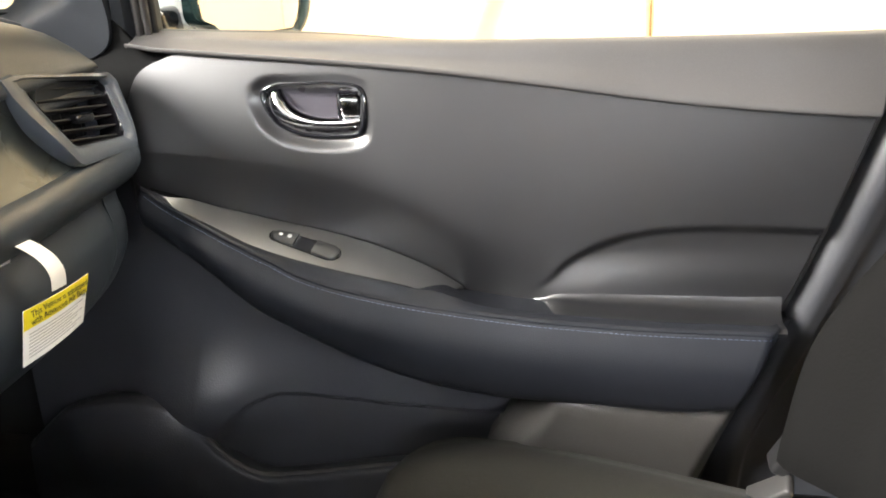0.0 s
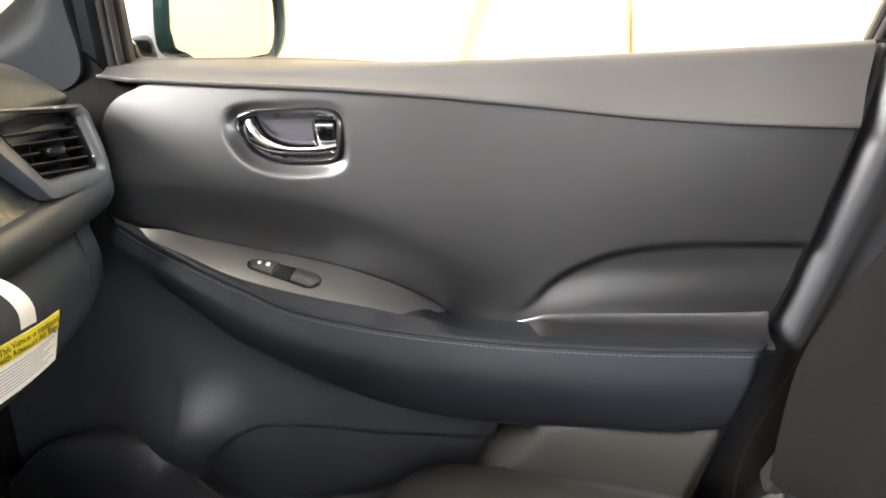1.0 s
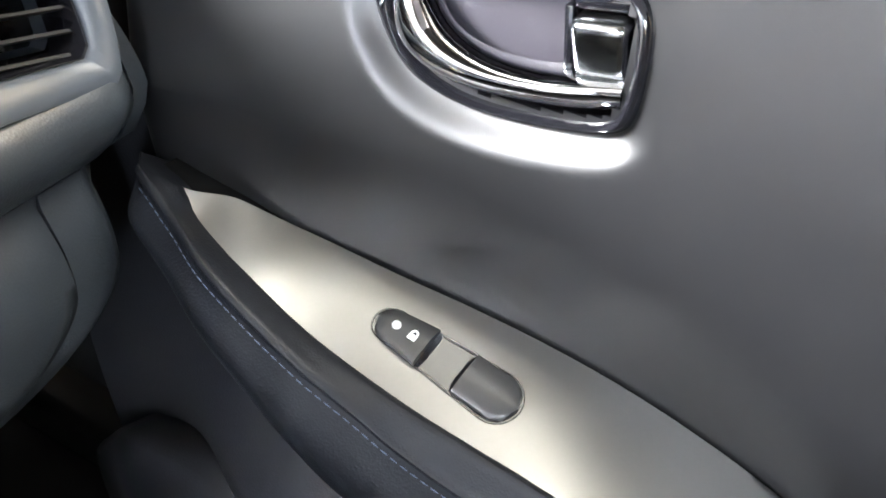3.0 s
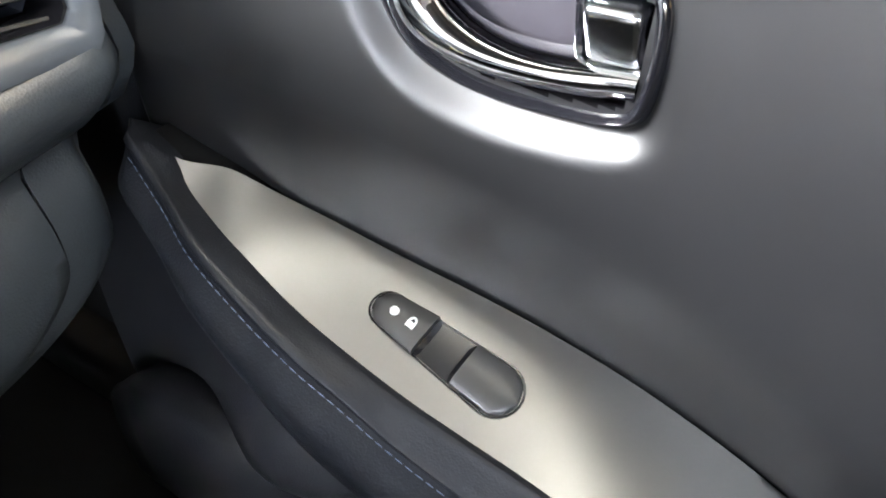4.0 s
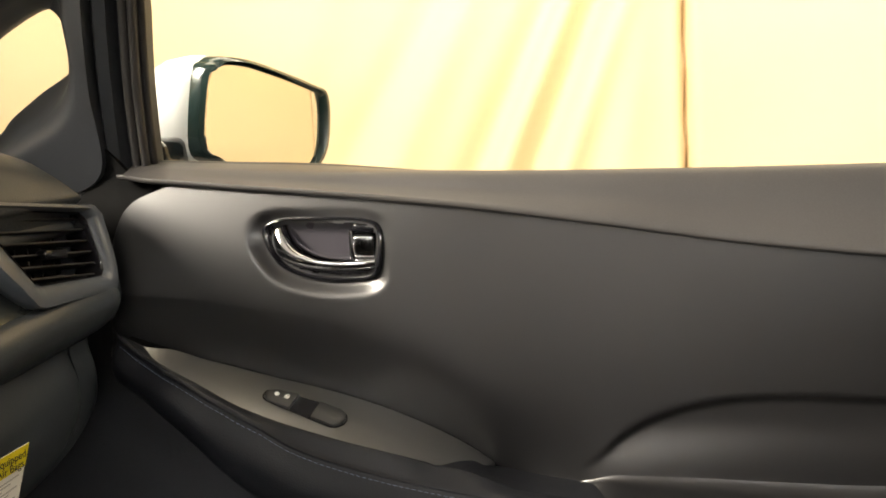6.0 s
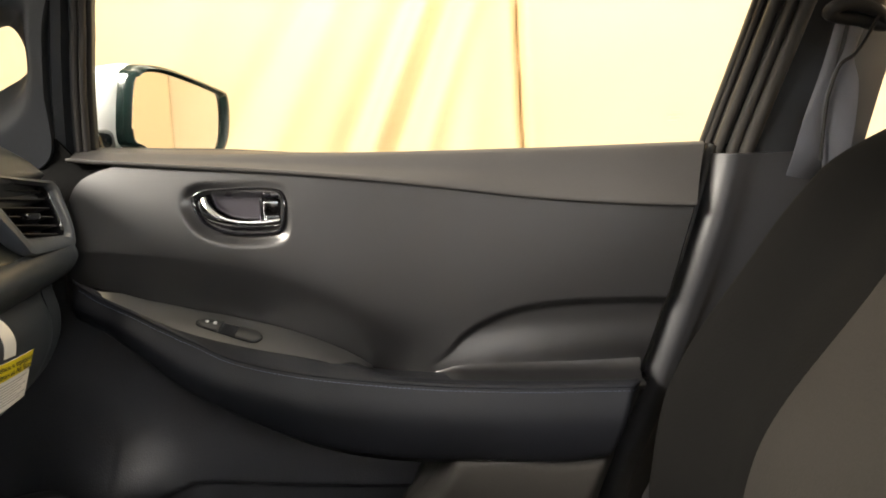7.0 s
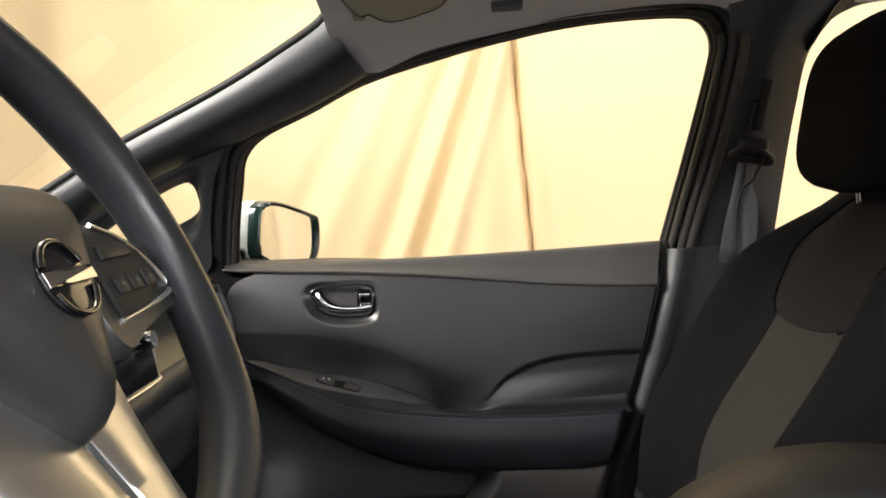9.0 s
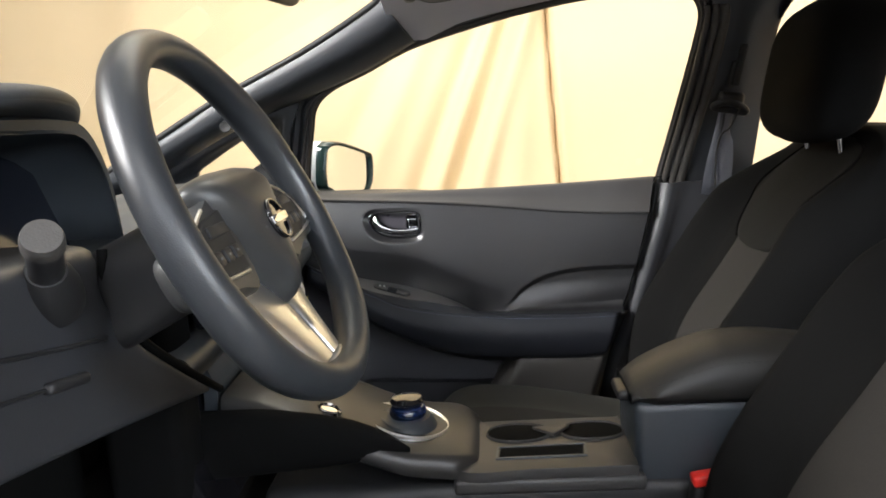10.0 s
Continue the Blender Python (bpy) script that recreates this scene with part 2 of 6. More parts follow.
def loft(sections, closed=True, caps=True, ring=False, sharp=40):
    """Skins sections (equal counts of points). closed: each section is a loop; ring: the last joins the first."""
    n, k = len(sections), len(sections[0])
    verts = [p for s in sections for p in s]
    faces = []
    for i in range(n if ring else n - 1):
        a, b = i * k, ((i + 1) % n) * k
        for j in range(k if closed else k - 1):
            j2 = (j + 1) % k
            faces.append((a + j, a + j2, b + j2, b + j))
    if caps and closed and not ring:
        faces.append(tuple(range(k)))
        faces.append(tuple((n - 1) * k + j for j in reversed(range(k))))
    return mesh("loft", verts, faces, True, sharp)


def slab(rows, off, sharp=40):
    """A sheet of rows of points made solid by the offset vector."""
    o = np.array(off)
    return loft([[tuple(p) for p in r] + [tuple(np.array(p) + o) for p in reversed(r)] for r in rows], sharp=sharp)


def tube(path, r, n=12, closed=False, flat=1.0):
    """A round rod along path; r: a radius or a function of 0..1."""
    p = [Vector(q) for q in path]
    k = len(p)
    secs = []
    up = None
    for i in range(k):
        d = (p[(i + 1) % k] - p[i - 1]) if closed else (p[min(i + 1, k - 1)] - p[max(i - 1, 0)])
        d.normalize()
        if up is None:
            up = Vector((0, 0, 1)) if abs(d.z) < 0.9 else Vector((0, 1, 0))
        up = (up - d * up.dot(d)).normalized()
        side = d.cross(up)
        rad = r(i / (k - 1)) if callable(r) else r
        secs.append([tuple(p[i] + up * math.cos(2 * math.pi * j / n) * rad * flat + side * math.sin(2 * math.pi * j / n) * rad) for j in range(n)])
    return loft(secs, caps=not closed, ring=closed, sharp=50)


def prism(outline, vec, bevel=0.0, seg=2, sharp=35):
    """A flat outline (3D points) drawn out along vec, with rounded rims."""
    bm = bmesh.new()
    v = [bm.verts.new(p) for p in outline]
    f = bm.faces.new(v)
    r = bmesh.ops.extrude_face_region(bm, geom=[f])
    top = [e for e in r["geom"] if isinstance(e, bmesh.types.BMVert)]
    bmesh.ops.translate(bm, verts=top, vec=Vector(vec))
    if bevel > 0:
        rim = [e for e in bm.edges if (e.verts[0] in top) == (e.verts[1] in top)]
        bmesh.ops.bevel(bm, geom=rim, offset=bevel, segments=seg, affect="EDGES", profile=0.5, clamp_overlap=True)
    return from_bm("prism", bm, sharp=sharp)


def rbox(cx, cy, cz, sx, sy, sz, bevel=0.005, seg=3, m=None):
    """A box with rounded edges, its middle at c; m: a pose that turns it about its middle."""
    bm = bmesh.new()
    bmesh.ops.create_cube(bm, size=1)
    bmesh.ops.scale(bm, vec=(sx, sy, sz), verts=bm.verts)
    bmesh.ops.bevel(bm, geom=list(bm.edges), offset=bevel, segments=seg, affect="EDGES", profile=0.5, clamp_overlap=True)
    if m is not None:
        bmesh.ops.transform(bm, matrix=m, verts=bm.verts)
    bmesh.ops.translate(bm, vec=(cx, cy, cz), verts=bm.verts)
    return from_bm("box", bm)


def thing(name, base, label, category, group="", kind=""):
    ob = new(name)
    ob.empty_display_size = 0.05
    ob.location = base
    return tagged(ob, label, category, group, kind)


def part(name, data, material, parent=None, label=""):
    """Links a mesh (world places) as one object under a thing or a part."""
    ob = new(name, data)
    data.materials.append(M[material] if isinstance(material, str) else material)
    if parent is not None:
        ob.parent = parent
        bpy.context.view_layer.update()
        ob.matrix_parent_inverse = parent.matrix_world.inverted()
    if label:
        ob["label"] = label
    return ob


def alone(name, data, material, label, category, kind="", group=""):
    return tagged(part(name, data, material), label, category, group, kind)


def dashes(path, length, gap, r):
    """Sewn stitches along a line, each a short raised bead, as one mesh."""
    verts, faces = [], []
    p = [Vector(q) for q in path]
    cum = [0.0]
    for a, b in zip(p, p[1:]):
        cum.append(cum[-1] + (b - a).length)

    def at(s):
        for i in range(len(p) - 1):
            if s <= cum[i + 1]:
                return p[i].lerp(p[i + 1], (s - cum[i]) / max(1e-9, cum[i + 1] - cum[i]))
        return p[-1]
    s = 0.0
    while s + length < cum[-1]:
        a, b = at(s), at(s + length)
        d = (b - a).normalized()
        u = d.orthogonal().normalized()
        w = d.cross(u)
        base = len(verts)
        for q, k in ((a, 0.5), (a.lerp(b, 0.5), 1.0), (b, 0.5)):
            verts += [tuple(q + (u * math.cos(x) + w * math.sin(x)) * r * k) for x in (0.5, 2.07, 3.64, 5.21)]
        for i in range(2):
            for j in range(4):
                faces.append((base + 4 * i + j, base + 4 * i + (j + 1) % 4, base + 4 * i + 4 + (j + 1) % 4, base + 4 * i + 4 + j))
        s += length + gap
    return mesh("stitches", verts, faces)

# ---------------------------------------------------------------- workshop round the car
def wall_cloth(name, p0, along, length, height, folds, label, seed):
    """A hung cloth wall with folds: each fold (at, lean, width, depth) runs from the top down."""
    a = Vector(along)
    nrm = Vector((0, 0, 1)).cross(a)
    rows = []
    nu, nv = int(length / 0.0125), 90
    for i in range(nu + 1):
        u = length * i / nu
        row = []
        for j in range(nv + 1):
            z = height * j / nv
            d = 0.012 * noise.noise((u * 0.9, z * 0.7, seed)) + 0.004 * noise.noise((u * 4, z * 1.5, seed + 3))
            for at, lean, width, depth in folds:
                c = at + lean * (z - 1.2)
                w = width * (1.0 + 0.35 * (1.9 - z)) if width > 0.02 else width
                d += depth * math.exp(-((u - c) / w) ** 2)
            q = Vector(p0) + a * u + nrm * d
            row.append((q.x, q.y, z))
        rows.append(row)
    return alone(name, slab(rows, tuple(-nrm * 0.01), sharp=80), "curtain", label, "wall covering", "structure")


FOLDS = [(5.055, -0.055, 0.013, -0.06), (5.085, -0.055, 0.03, 0.012), (4.745, 0.36, 0.045, -0.055), (4.83, 0.33, 0.04, 0.05), (4.60, 0.42, 0.045, -0.05), (4.67, 0.40, 0.035, 0.04),
         (4.92, 0.12, 0.05, 0.025), (4.36, 0.5, 0.05, 0.025), (4.22, 0.6, 0.05, -0.025), (3.9, 0.5, 0.10, 0.03), (3.2, 0.1, 0.12, 0.04),
         (2.2, -0.2, 0.1, 0.06), (6.6, 0.0, 0.3, 0.02), (7.6, 0.1, 0.08, 0.04)]
wall_cloth("wall_curtain", (4.5, 2.5, 0), (-1, 0, 0), 9.0, 3.4, [(9.0 - a, -l, w, d) for a, l, w, d in FOLDS],
           "cream canvas wall covering with long slanting folds", 1.0)
wall_cloth("wall_front", (-4.5, 2.5, 0), (0, -1, 0), 7.0, 3.4,
           [(0.8, 0.3, 0.08, 0.07), (1.3, 0.35, 0.06, -0.05), (1.8, 0.3, 0.07, 0.06), (2.5, 0.25, 0.06, 0.06), (3.4, 0.2, 0.08, -0.06),
            (4.2, 0.1, 0.07, 0.06), (5.0, 0.0, 0.06, 0.05)], "cream canvas covering on the wall ahead of the car", 5.0)
alone("wall_rear", rbox(4.55, -1.0, 1.7, 0.1, 7.0, 3.4, 0.01), "curtain", "cream painted wall behind the car", "wall", "structure")
# Unseen wall, kept pale as a reflector for the door panel.
alone("wall_driver_side", rbox(0, -4.55, 1.7, 9.2, 0.1, 3.4, 0.01), "ceiling", "unseen pale wall beside the car, reflected in the door panel", "wall", "structure")
alone("ground", rbox(0, -1.0, -0.05, 9.2, 7.2, 0.1, 0.005), "concrete", "grey concrete workshop floor under the car", "floor", "structure")
alone("ceiling", rbox(0, -1.0, 3.46, 9.2, 7.2, 0.1, 0.005), "ceiling", "pale painted workshop ceiling", "ceiling", "structure")

# ---------------------------------------------------------------- passenger door
XF = -0.205
Zs = curve1([-0.26, -0.19, 0, 0.17, 0.39, 0.66], [1.013, 1.011, 1.006, 1.005, 1.007, 1.013])
Drop = lambda x: 0.018 * smooth((x + 0.05) / 0.35)
Zc = curve1([-0.26, -0.176, -0.058, 0.06, 0.179, 0.298, 0.418, 0.54, 0.615, 0.66], [1.000, 0.998, 0.990, 0.982, 0.972, 0.959, 0.945, 0.936, 0.933, 0.932])
Yc = curve1([-0.26, 0, 0.3, 0.62], [0.868, 0.862, 0.845, 0.821])
Yi = curve1([-0.26, -0.1, 0.2, 0.64], [0.905, 0.888, 0.866, 0.846])
Xr = curve1([0.30, 0.505, 0.588, 0.705, 0.811, 0.935, 1.02], [0.42, 0.488, 0.508, 0.546, 0.580, 0.612, 0.632])
Za = curve1([-0.26, -0.171, -0.14, -0.1, -0.08, -0.06, -0.044, -0.031, -0.012, 0.017, 0.048, 0.09, 0.13, 0.19, 0.315, 0.434, 0.53, 0.56], [0.875, 0.847, 0.832, 0.8195, 0.811, 0.801, 0.794, 0.787, 0.778, 0.762, 0.751, 0.741, 0.734, 0.727, 0.717, 0.713, 0.713, 0.713])
Zb = curve1([-0.26, -0.171, -0.129, -0.097, -0.076, -0.058, -0.02, 0.004, 0.069, 0.135, 0.19, 0.254, 0.32, 0.444, 0.5, 0.56], [0.83, 0.8, 0.784, 0.767, 0.751, 0.735, 0.705, 0.692, 0.658, 0.632, 0.62, 0.613, 0.611, 0.606, 0.612, 0.625])
Zpu = curve1([-0.26, -0.152, -0.126, -0.1, -0.067, -0.034, 0.015, 0.075, 0.115, 0.148, 0.175, 0.195], [0.875, 0.8395, 0.832, 0.8225, 0.8135, 0.8045, 0.7925, 0.775, 0.760, 0.746, 0.732, 0.719])
Zpl = curve1([-0.26, -0.152, -0.138, -0.107, -0.086, -0.067, -0.046, -0.017, 0.012, 0.05, 0.07, 0.1, 0.132, 0.165, 0.195], [0.875, 0.8390, 0.8285, 0.8185, 0.8115, 0.8035, 0.794, 0.784, 0.776, 0.7665, 0.762, 0.757, 0.749, 0.737, 0.7185])
Zbot = curve1([-0.26, -0.152, -0.126, -0.1, -0.067, -0.034, 0.015, 0.075, 0.115, 0.148, 0.175, 0.195, 0.24, 0.35, 0.5, 0.62], [0.875, 0.8395, 0.832, 0.8225, 0.8135, 0.8045, 0.7925, 0.775, 0.760, 0.746, 0.732, 0.719, 0.717, 0.720, 0.722, 0.73])
Zh = curve1([-0.26, -0.18, -0.03, 0.08, 0.17, 0.25, 0.32], [0.888, 0.886, 0.872, 0.845, 0.800, 0.762, 0.735])
Zp = curve1([0.24, 0.289, 0.32, 0.35, 0.386, 0.433, 0.49, 0.62], [0.715, 0.740, 0.770, 0.788, 0.802, 0.811, 0.815, 0.817])
Yu = curve1([-0.26, -0.152, -0.125, -0.09, -0.052, -0.02, 0.02, 0.055, 0.12, 0.20, 0.26], [0.818, 0.820, 0.833, 0.839, 0.843, 0.846, 0.850, 0.853, 0.856, 0.855, 0.851])
Yl = curve1([-0.26, -0.152, -0.138, -0.121, -0.1, -0.06, -0.018, 0.026, 0.064, 0.1, 0.132, 0.165, 0.195], [0.817, 0.818, 0.811, 0.805, 0.799, 0.792, 0.789, 0.787, 0.787, 0.785, 0.788, 0.807, 0.852])
Ysh = curve1([-0.26, -0.165, -0.1, 0.0, 0.1, 0.2, 0.3, 0.42, 0.62], [0.837, 0.8400, 0.8425, 0.844, 0.8440, 0.842, 0.837, 0.831, 0.818])
Zfr = curve1([-0.215, -0.205, -0.197, -0.190, -0.184, -0.171, -0.144, -0.1], [0.87, 0.90, 0.935, 0.958, 0.970, 0.981, 0.992, 1.01])
BEZEL = [(-0.034, 0.946), (-0.030, 0.956), (-0.015, 0.961), (0.010, 0.962), (0.050, 0.963), (0.078, 0.960), (0.088, 0.952), (0.090, 0.935),
         (0.087, 0.915), (0.080, 0.905), (0.060, 0.902), (0.030, 0.902), (0.005, 0.906), (-0.015, 0.915), (-0.028, 0.930)]
RIM = spline(BEZEL, 72, closed=True)
RC = (0.030, 0.934)


def rim_gap(x, z):
    """Distance outside the handle's rim (minus: inside)."""
    best, inside = 9.0, False
    for (x0, z0), (x1, z1) in zip(RIM, RIM[1:] + RIM[:1]):
        dx, dz = x1 - x0, z1 - z0
        t = min(1, max(0, ((x - x0) * dx + (z - z0) * dz) / (dx * dx + dz * dz + 1e-12)))
        best = min(best, math.hypot(x - x0 - t * dx, z - z0 - t * dz))
        if (z0 > z) != (z1 > z) and x < x0 + (z - z0) / (z1 - z0) * dx:
            inside = not inside
    return -best if inside else best


def dish_side(x, z):
    """How deep the dish is on this side of the handle: 1 to the front and below, 0 above and behind."""
    return smooth(0.5 + 0.5 * ((RC[0] - x) / 0.062 + 1.1 * (RC[1] - z) / 0.032) * 0.8)


def panel_y(x, z, dish=True):
    t = min(1.0, max(0.0, (Zc(x) - z) / max(0.11, Zc(x) - Zh(x))))
    y = Yc(x) + 0.004 + (Ysh(x) - Yc(x) - 0.004) * (1 - (1 - t) ** (1.45 - 0.3 * smooth((0.05 - x) / 0.2)))
    fade = 1 - smooth((x - 0.19) / 0.15)
    if fade > 0:
        top, w = max(Zh(x), Zbot(x) + 0.05), 0.009
        ease = lambda d: w * math.log1p(math.exp(min(40.0, d / w)))
        y += max(Yu(x) + 0.002 - Ysh(x), -0.0015) * min(1.2, ease(top - z) / ease(top - Zbot(x))) * fade
    if x < 0.0:
        y += 0.022 * smooth((-0.186 - x) / 0.026) ** 2
    w = smooth((x - 0.26) / 0.07)
    if w > 0:
        top, bot = Zp(x), Zbot(x)
        s = (top - z) / max(0.012, top - bot)
        if s > 0:
            y += w * (0.007 * smooth((top - z) / 0.012) - 0.005 * smooth((s - 0.25) / 0.7))
    if x > 0.19:
        s = smooth((Zbot(x) + 0.06 - z) / 0.085) * smooth((x - 0.19) / 0.16)
        y += (0.830 - y) * s
    if dish and abs(x - RC[0]) < 0.14 and abs(z - RC[1]) < 0.09:
        g = rim_gap(x, z)
        side = dish_side(x, z)
        y += (0.0015 + 0.0085 * side) * (1 - smooth((g + 0.001) / (0.012 + 0.006 * side)))
    return y


door = thing("car_door", (0.2, 0.9, 0.33), "closed front passenger door with black panel and clear window", "car door")


def door_x(u, z):
    return XF + u * (Xr(z) - XF)


# padded upper trim
secs = []
for i in range(121):
    u = i / 120
    x = door_x(u, 0.98)
    back = smooth((-0.15 - x) / 0.055)
    zs, zc, yi, yc = Zs(x), Zc(x), Yi(x) + 0.012 * back, Yc(x) + 0.024 * back
    k = min(1.0, (zs - zc) / 0.05)
    prof = [(0.952, zs - 0.045), (0.950, zs - 0.001 - Drop(x)), (0.940, zs + 0.002 - Drop(x)), (yi + 0.030, zs + 0.0015 - 0.25 * Drop(x)), (yi + 0.010, zs - 0.001 * k), (yi + 0.001, zs - 0.011 * k),
            (0.5 * yi + 0.5 * yc + 0.003, 0.5 * zs + 0.5 * zc), (yc + 0.001, zc + 0.013 * k), (yc - 0.0035, zc + 0.0055), (yc - 0.003, zc + 0.001), (yc + 0.004, zc - 0.001), (yc + 0.02, zc)]
    prof = spline(prof, 40)
    secs.append([(door_x(u, z), y, z) for y, z in prof])
part("upper_trim", loft(secs, sharp=60), "trim", door, "padded charcoal upper trim with a raised lower lip")

# main panel with the dish for the handle
XP = -0.212
nu, nv = 240, 120
verts, faces, keep = [], [], {}
for i in range(nu + 1):
    u = i / nu
    for j in range(nv + 1):
        x = XP + u * (Xr(0.85) - XP)
        zt, zb = min(Zc(x) + 0.002, Zfr(x)), Zbot(x) - 0.045
        z = zt + (zb - zt) * j / nv
        x = XP + u * (Xr(z) - XP)
        verts.append((x, panel_y(x, z), z))
hole = [abs(v[0] - RC[0]) < 0.09 and abs(v[2] - RC[1]) < 0.05 and rim_gap(v[0], v[2]) < -0.004 for v in verts]
for i in range(nu):
    for j in range(nv):
        q = (i * (nv + 1) + j, i * (nv + 1) + j + 1, (i + 1) * (nv + 1) + j + 1, (i + 1) * (nv + 1) + j)
        if not all(hole[k] for k in q):
            faces.append(q)
part("panel", mesh("panel", verts, faces, True), "panel", door, "smooth charcoal door panel")

rows = []
for z in np.linspace(0.930, 0.36, 50):
    x = Xr(z)
    y = max(0.826, min(panel_y(x, max(z, 0.73)), 0.84)) + 0.004
    rows.append([(x - 0.006, y - 0.002, z), (x + 0.001, y, z), (x + 0.005, y + 0.004, z), (x + 0.008, y + 0.012, z), (x + 0.009, y + 0.03, z)])
part("rear_edge", slab(rows, (-0.003, 0.004, 0), sharp=70), "trim", door, "thin charcoal flange along the door's rear edge")

# handle
handle = part("handle_bezel", loft([[(RC[0] + (x - RC[0]) * s, panel_y(RC[0] + (x - RC[0]) * s, RC[1] + (z - RC[1]) * s, False) + dy + 0.001 + 0.006 * dish_side(x, z), RC[1] + (z - RC[1]) * s) for x, z in RIM]
              for s, dy in ((1.04, 0.006), (1.03, 0.001), (1.0, -0.0025), (0.965, -0.003), (0.935, -0.001), (0.915, 0.004), (0.90, 0.035))], caps=False, sharp=60), "gloss", door, "gloss black handle surround")
cup = [(RC[0] + (x - RC[0]) * 0.97, panel_y(*RC, False) + 0.019, RC[1] + (z - RC[1]) * 0.97) for x, z in RIM]
part("recess", prism(cup, (0, 0.004, 0)), surface("recess plate", (0.045, 0.042, 0.050), 0.35, vary=0.05, fine=500, bump=0.1), handle, "grey recess plate")
outer = spline([(-0.0265, 0.951), (-0.0265, 0.940), (-0.020, 0.927), (-0.006, 0.918), (0.015, 0.9125), (0.040, 0.9102), (0.065, 0.9098), (0.081, 0.9115)], 40)
inner = spline([(-0.0105, 0.9545), (-0.006, 0.946), (0.001, 0.9375), (0.012, 0.931), (0.027, 0.9265), (0.045, 0.9245), (0.063, 0.9250), (0.082, 0.9265)], 40)
secs = []
for k, ((xo, zo), (xi, zi)) in enumerate(zip(outer, inner)):
    y = panel_y(0.5 * (xo + xi), 0.5 * (zo + zi), False) + 0.006 - 0.006 * math.sin(math.pi * min(1, k / 39 * 1.1))
    mx, mz = 0.5 * (xo + xi), 0.5 * (zo + zi)
    at = lambda f, d: (xo + (xi - xo) * f, y + d, zo + (zi - zo) * f)
    secs.append([at(0, 0.008), at(0.03, 0.002), at(0.15, -0.001), at(0.45, -0.003), at(0.66, -0.0035), at(0.74, -0.002), at(0.96, 0.006), at(1.0, 0.012), at(0.5, 0.013)])
part("lever", loft(secs, sharp=70), "chrome", handle, "curved chrome pull lever")
part("lock_knob", rbox(0.0705, panel_y(0.07, 0.936, False) + 0.009, 0.9355, 0.023, 0.014, 0.024, 0.004, 3, pose(0, 0, 0, 12, 0, 0)), "knob_metal", handle, "silver grey lock knob")
part("lock_housing", rbox(0.0705, panel_y(0.07, 0.952, False) + 0.010, 0.9525, 0.024, 0.014, 0.008, 0.003, 2), "gloss", handle)
part("lock_web", rbox(0.0565, panel_y(0.057, 0.94, False) + 0.013, 0.937, 0.004, 0.014, 0.026, 0.0015, 2), "gloss", handle)

# switch plate
def plate_back(x):
    return Yu(x)


rows = []
for i in range(81):
    x = -0.152 + 0.347 * i / 80
    zu, zl = Zpu(x), Zpl(x)
    yu = plate_back(x)
    rows.append([(x, yu + (Yl(x) - yu) * t, zu + (zl - zu) * t + 0.008 * (yu - Yl(x)) * math.sin(math.pi * t)) for t in np.linspace(0, 1, 14)])
plate = part("switch_plate", slab(rows, (0, 0.004, -0.008), sharp=60), "plate", door, "satin bronze grey switch plate shaped like a leaf")


def plate_pt(x, t):
    zu, zl, yu = Zpu(x), Zpl(x), plate_back(x)
    return Vector((x, yu + (Yl(x) - yu) * t, zu + (zl - zu) * t + 0.008 * (yu - Yl(x)) * math.sin(math.pi * t)))


# Strip coloured near-black to read as shade between plate and panel.
part("plate_shade", slab([[(x, Yu(x) + 0.001, Zpu(x) - 0.0025), (x, 0.5 * (Yu(x) + panel_y(x, Zpu(x), False)) + 0.002, Zpu(x) - 0.003), (x, panel_y(x, Zpu(x), False) + 0.004, Zpu(x) - 0.0035)] for x in np.linspace(-0.175, -0.03, 30)], (0, 0, -0.005), sharp=60), "well", door, "near-black strip for the shade behind the switch plate")

# window switch on the plate, in its own plane
SO = (plate_pt(0.052, 0.58) + plate_pt(-0.021, 0.47)) / 2
SU = (plate_pt(0.052, 0.58) - plate_pt(-0.021, 0.47)).normalized()
SN = SU.cross(plate_pt(0.012, 0.2) - plate_pt(0.012, 0.9)).normalized()
if SN.z < 0:
    SN = -SN
SV = SN.cross(SU).normalized()


def on_plate(a, b, h=0.0):
    return tuple(SO + SU * a + SV * b + SN * h)


def stadium(l, w, n=12, taper=0.8):
    pts = []
    for k in range(n + 1):
        an = -math.pi / 2 + math.pi * k / n
        pts.append((l / 2 - w / 2 + math.cos(an) * w / 2, math.sin(an) * w / 2))
    for k in range(n + 1):
        an = math.pi / 2 + math.pi * k / n
        pts.append((-l / 2 + w * taper / 2 + math.cos(an) * w * taper / 2, math.sin(an) * w * taper / 2))
    return pts


ring = stadium(0.087, 0.0275, taper=0.68)
switch = part("window_switch", loft([[on_plate(a * s, b * s2, h) for a, b in ring] for s, s2, h in ((1.015, 1.04, 0.000), (1.005, 1.015, 0.0009), (0.988, 0.965, 0.0009), (0.98, 0.94, -0.002))], caps=False, sharp=60), "gloss", plate, "thin gloss black surround of the window switch")
part("switch_well", prism([on_plate(a * 0.975, b * 0.92, -0.0055) for a, b in ring], tuple(SN * 0.006)), "gloss", plate, "gloss black switch well")


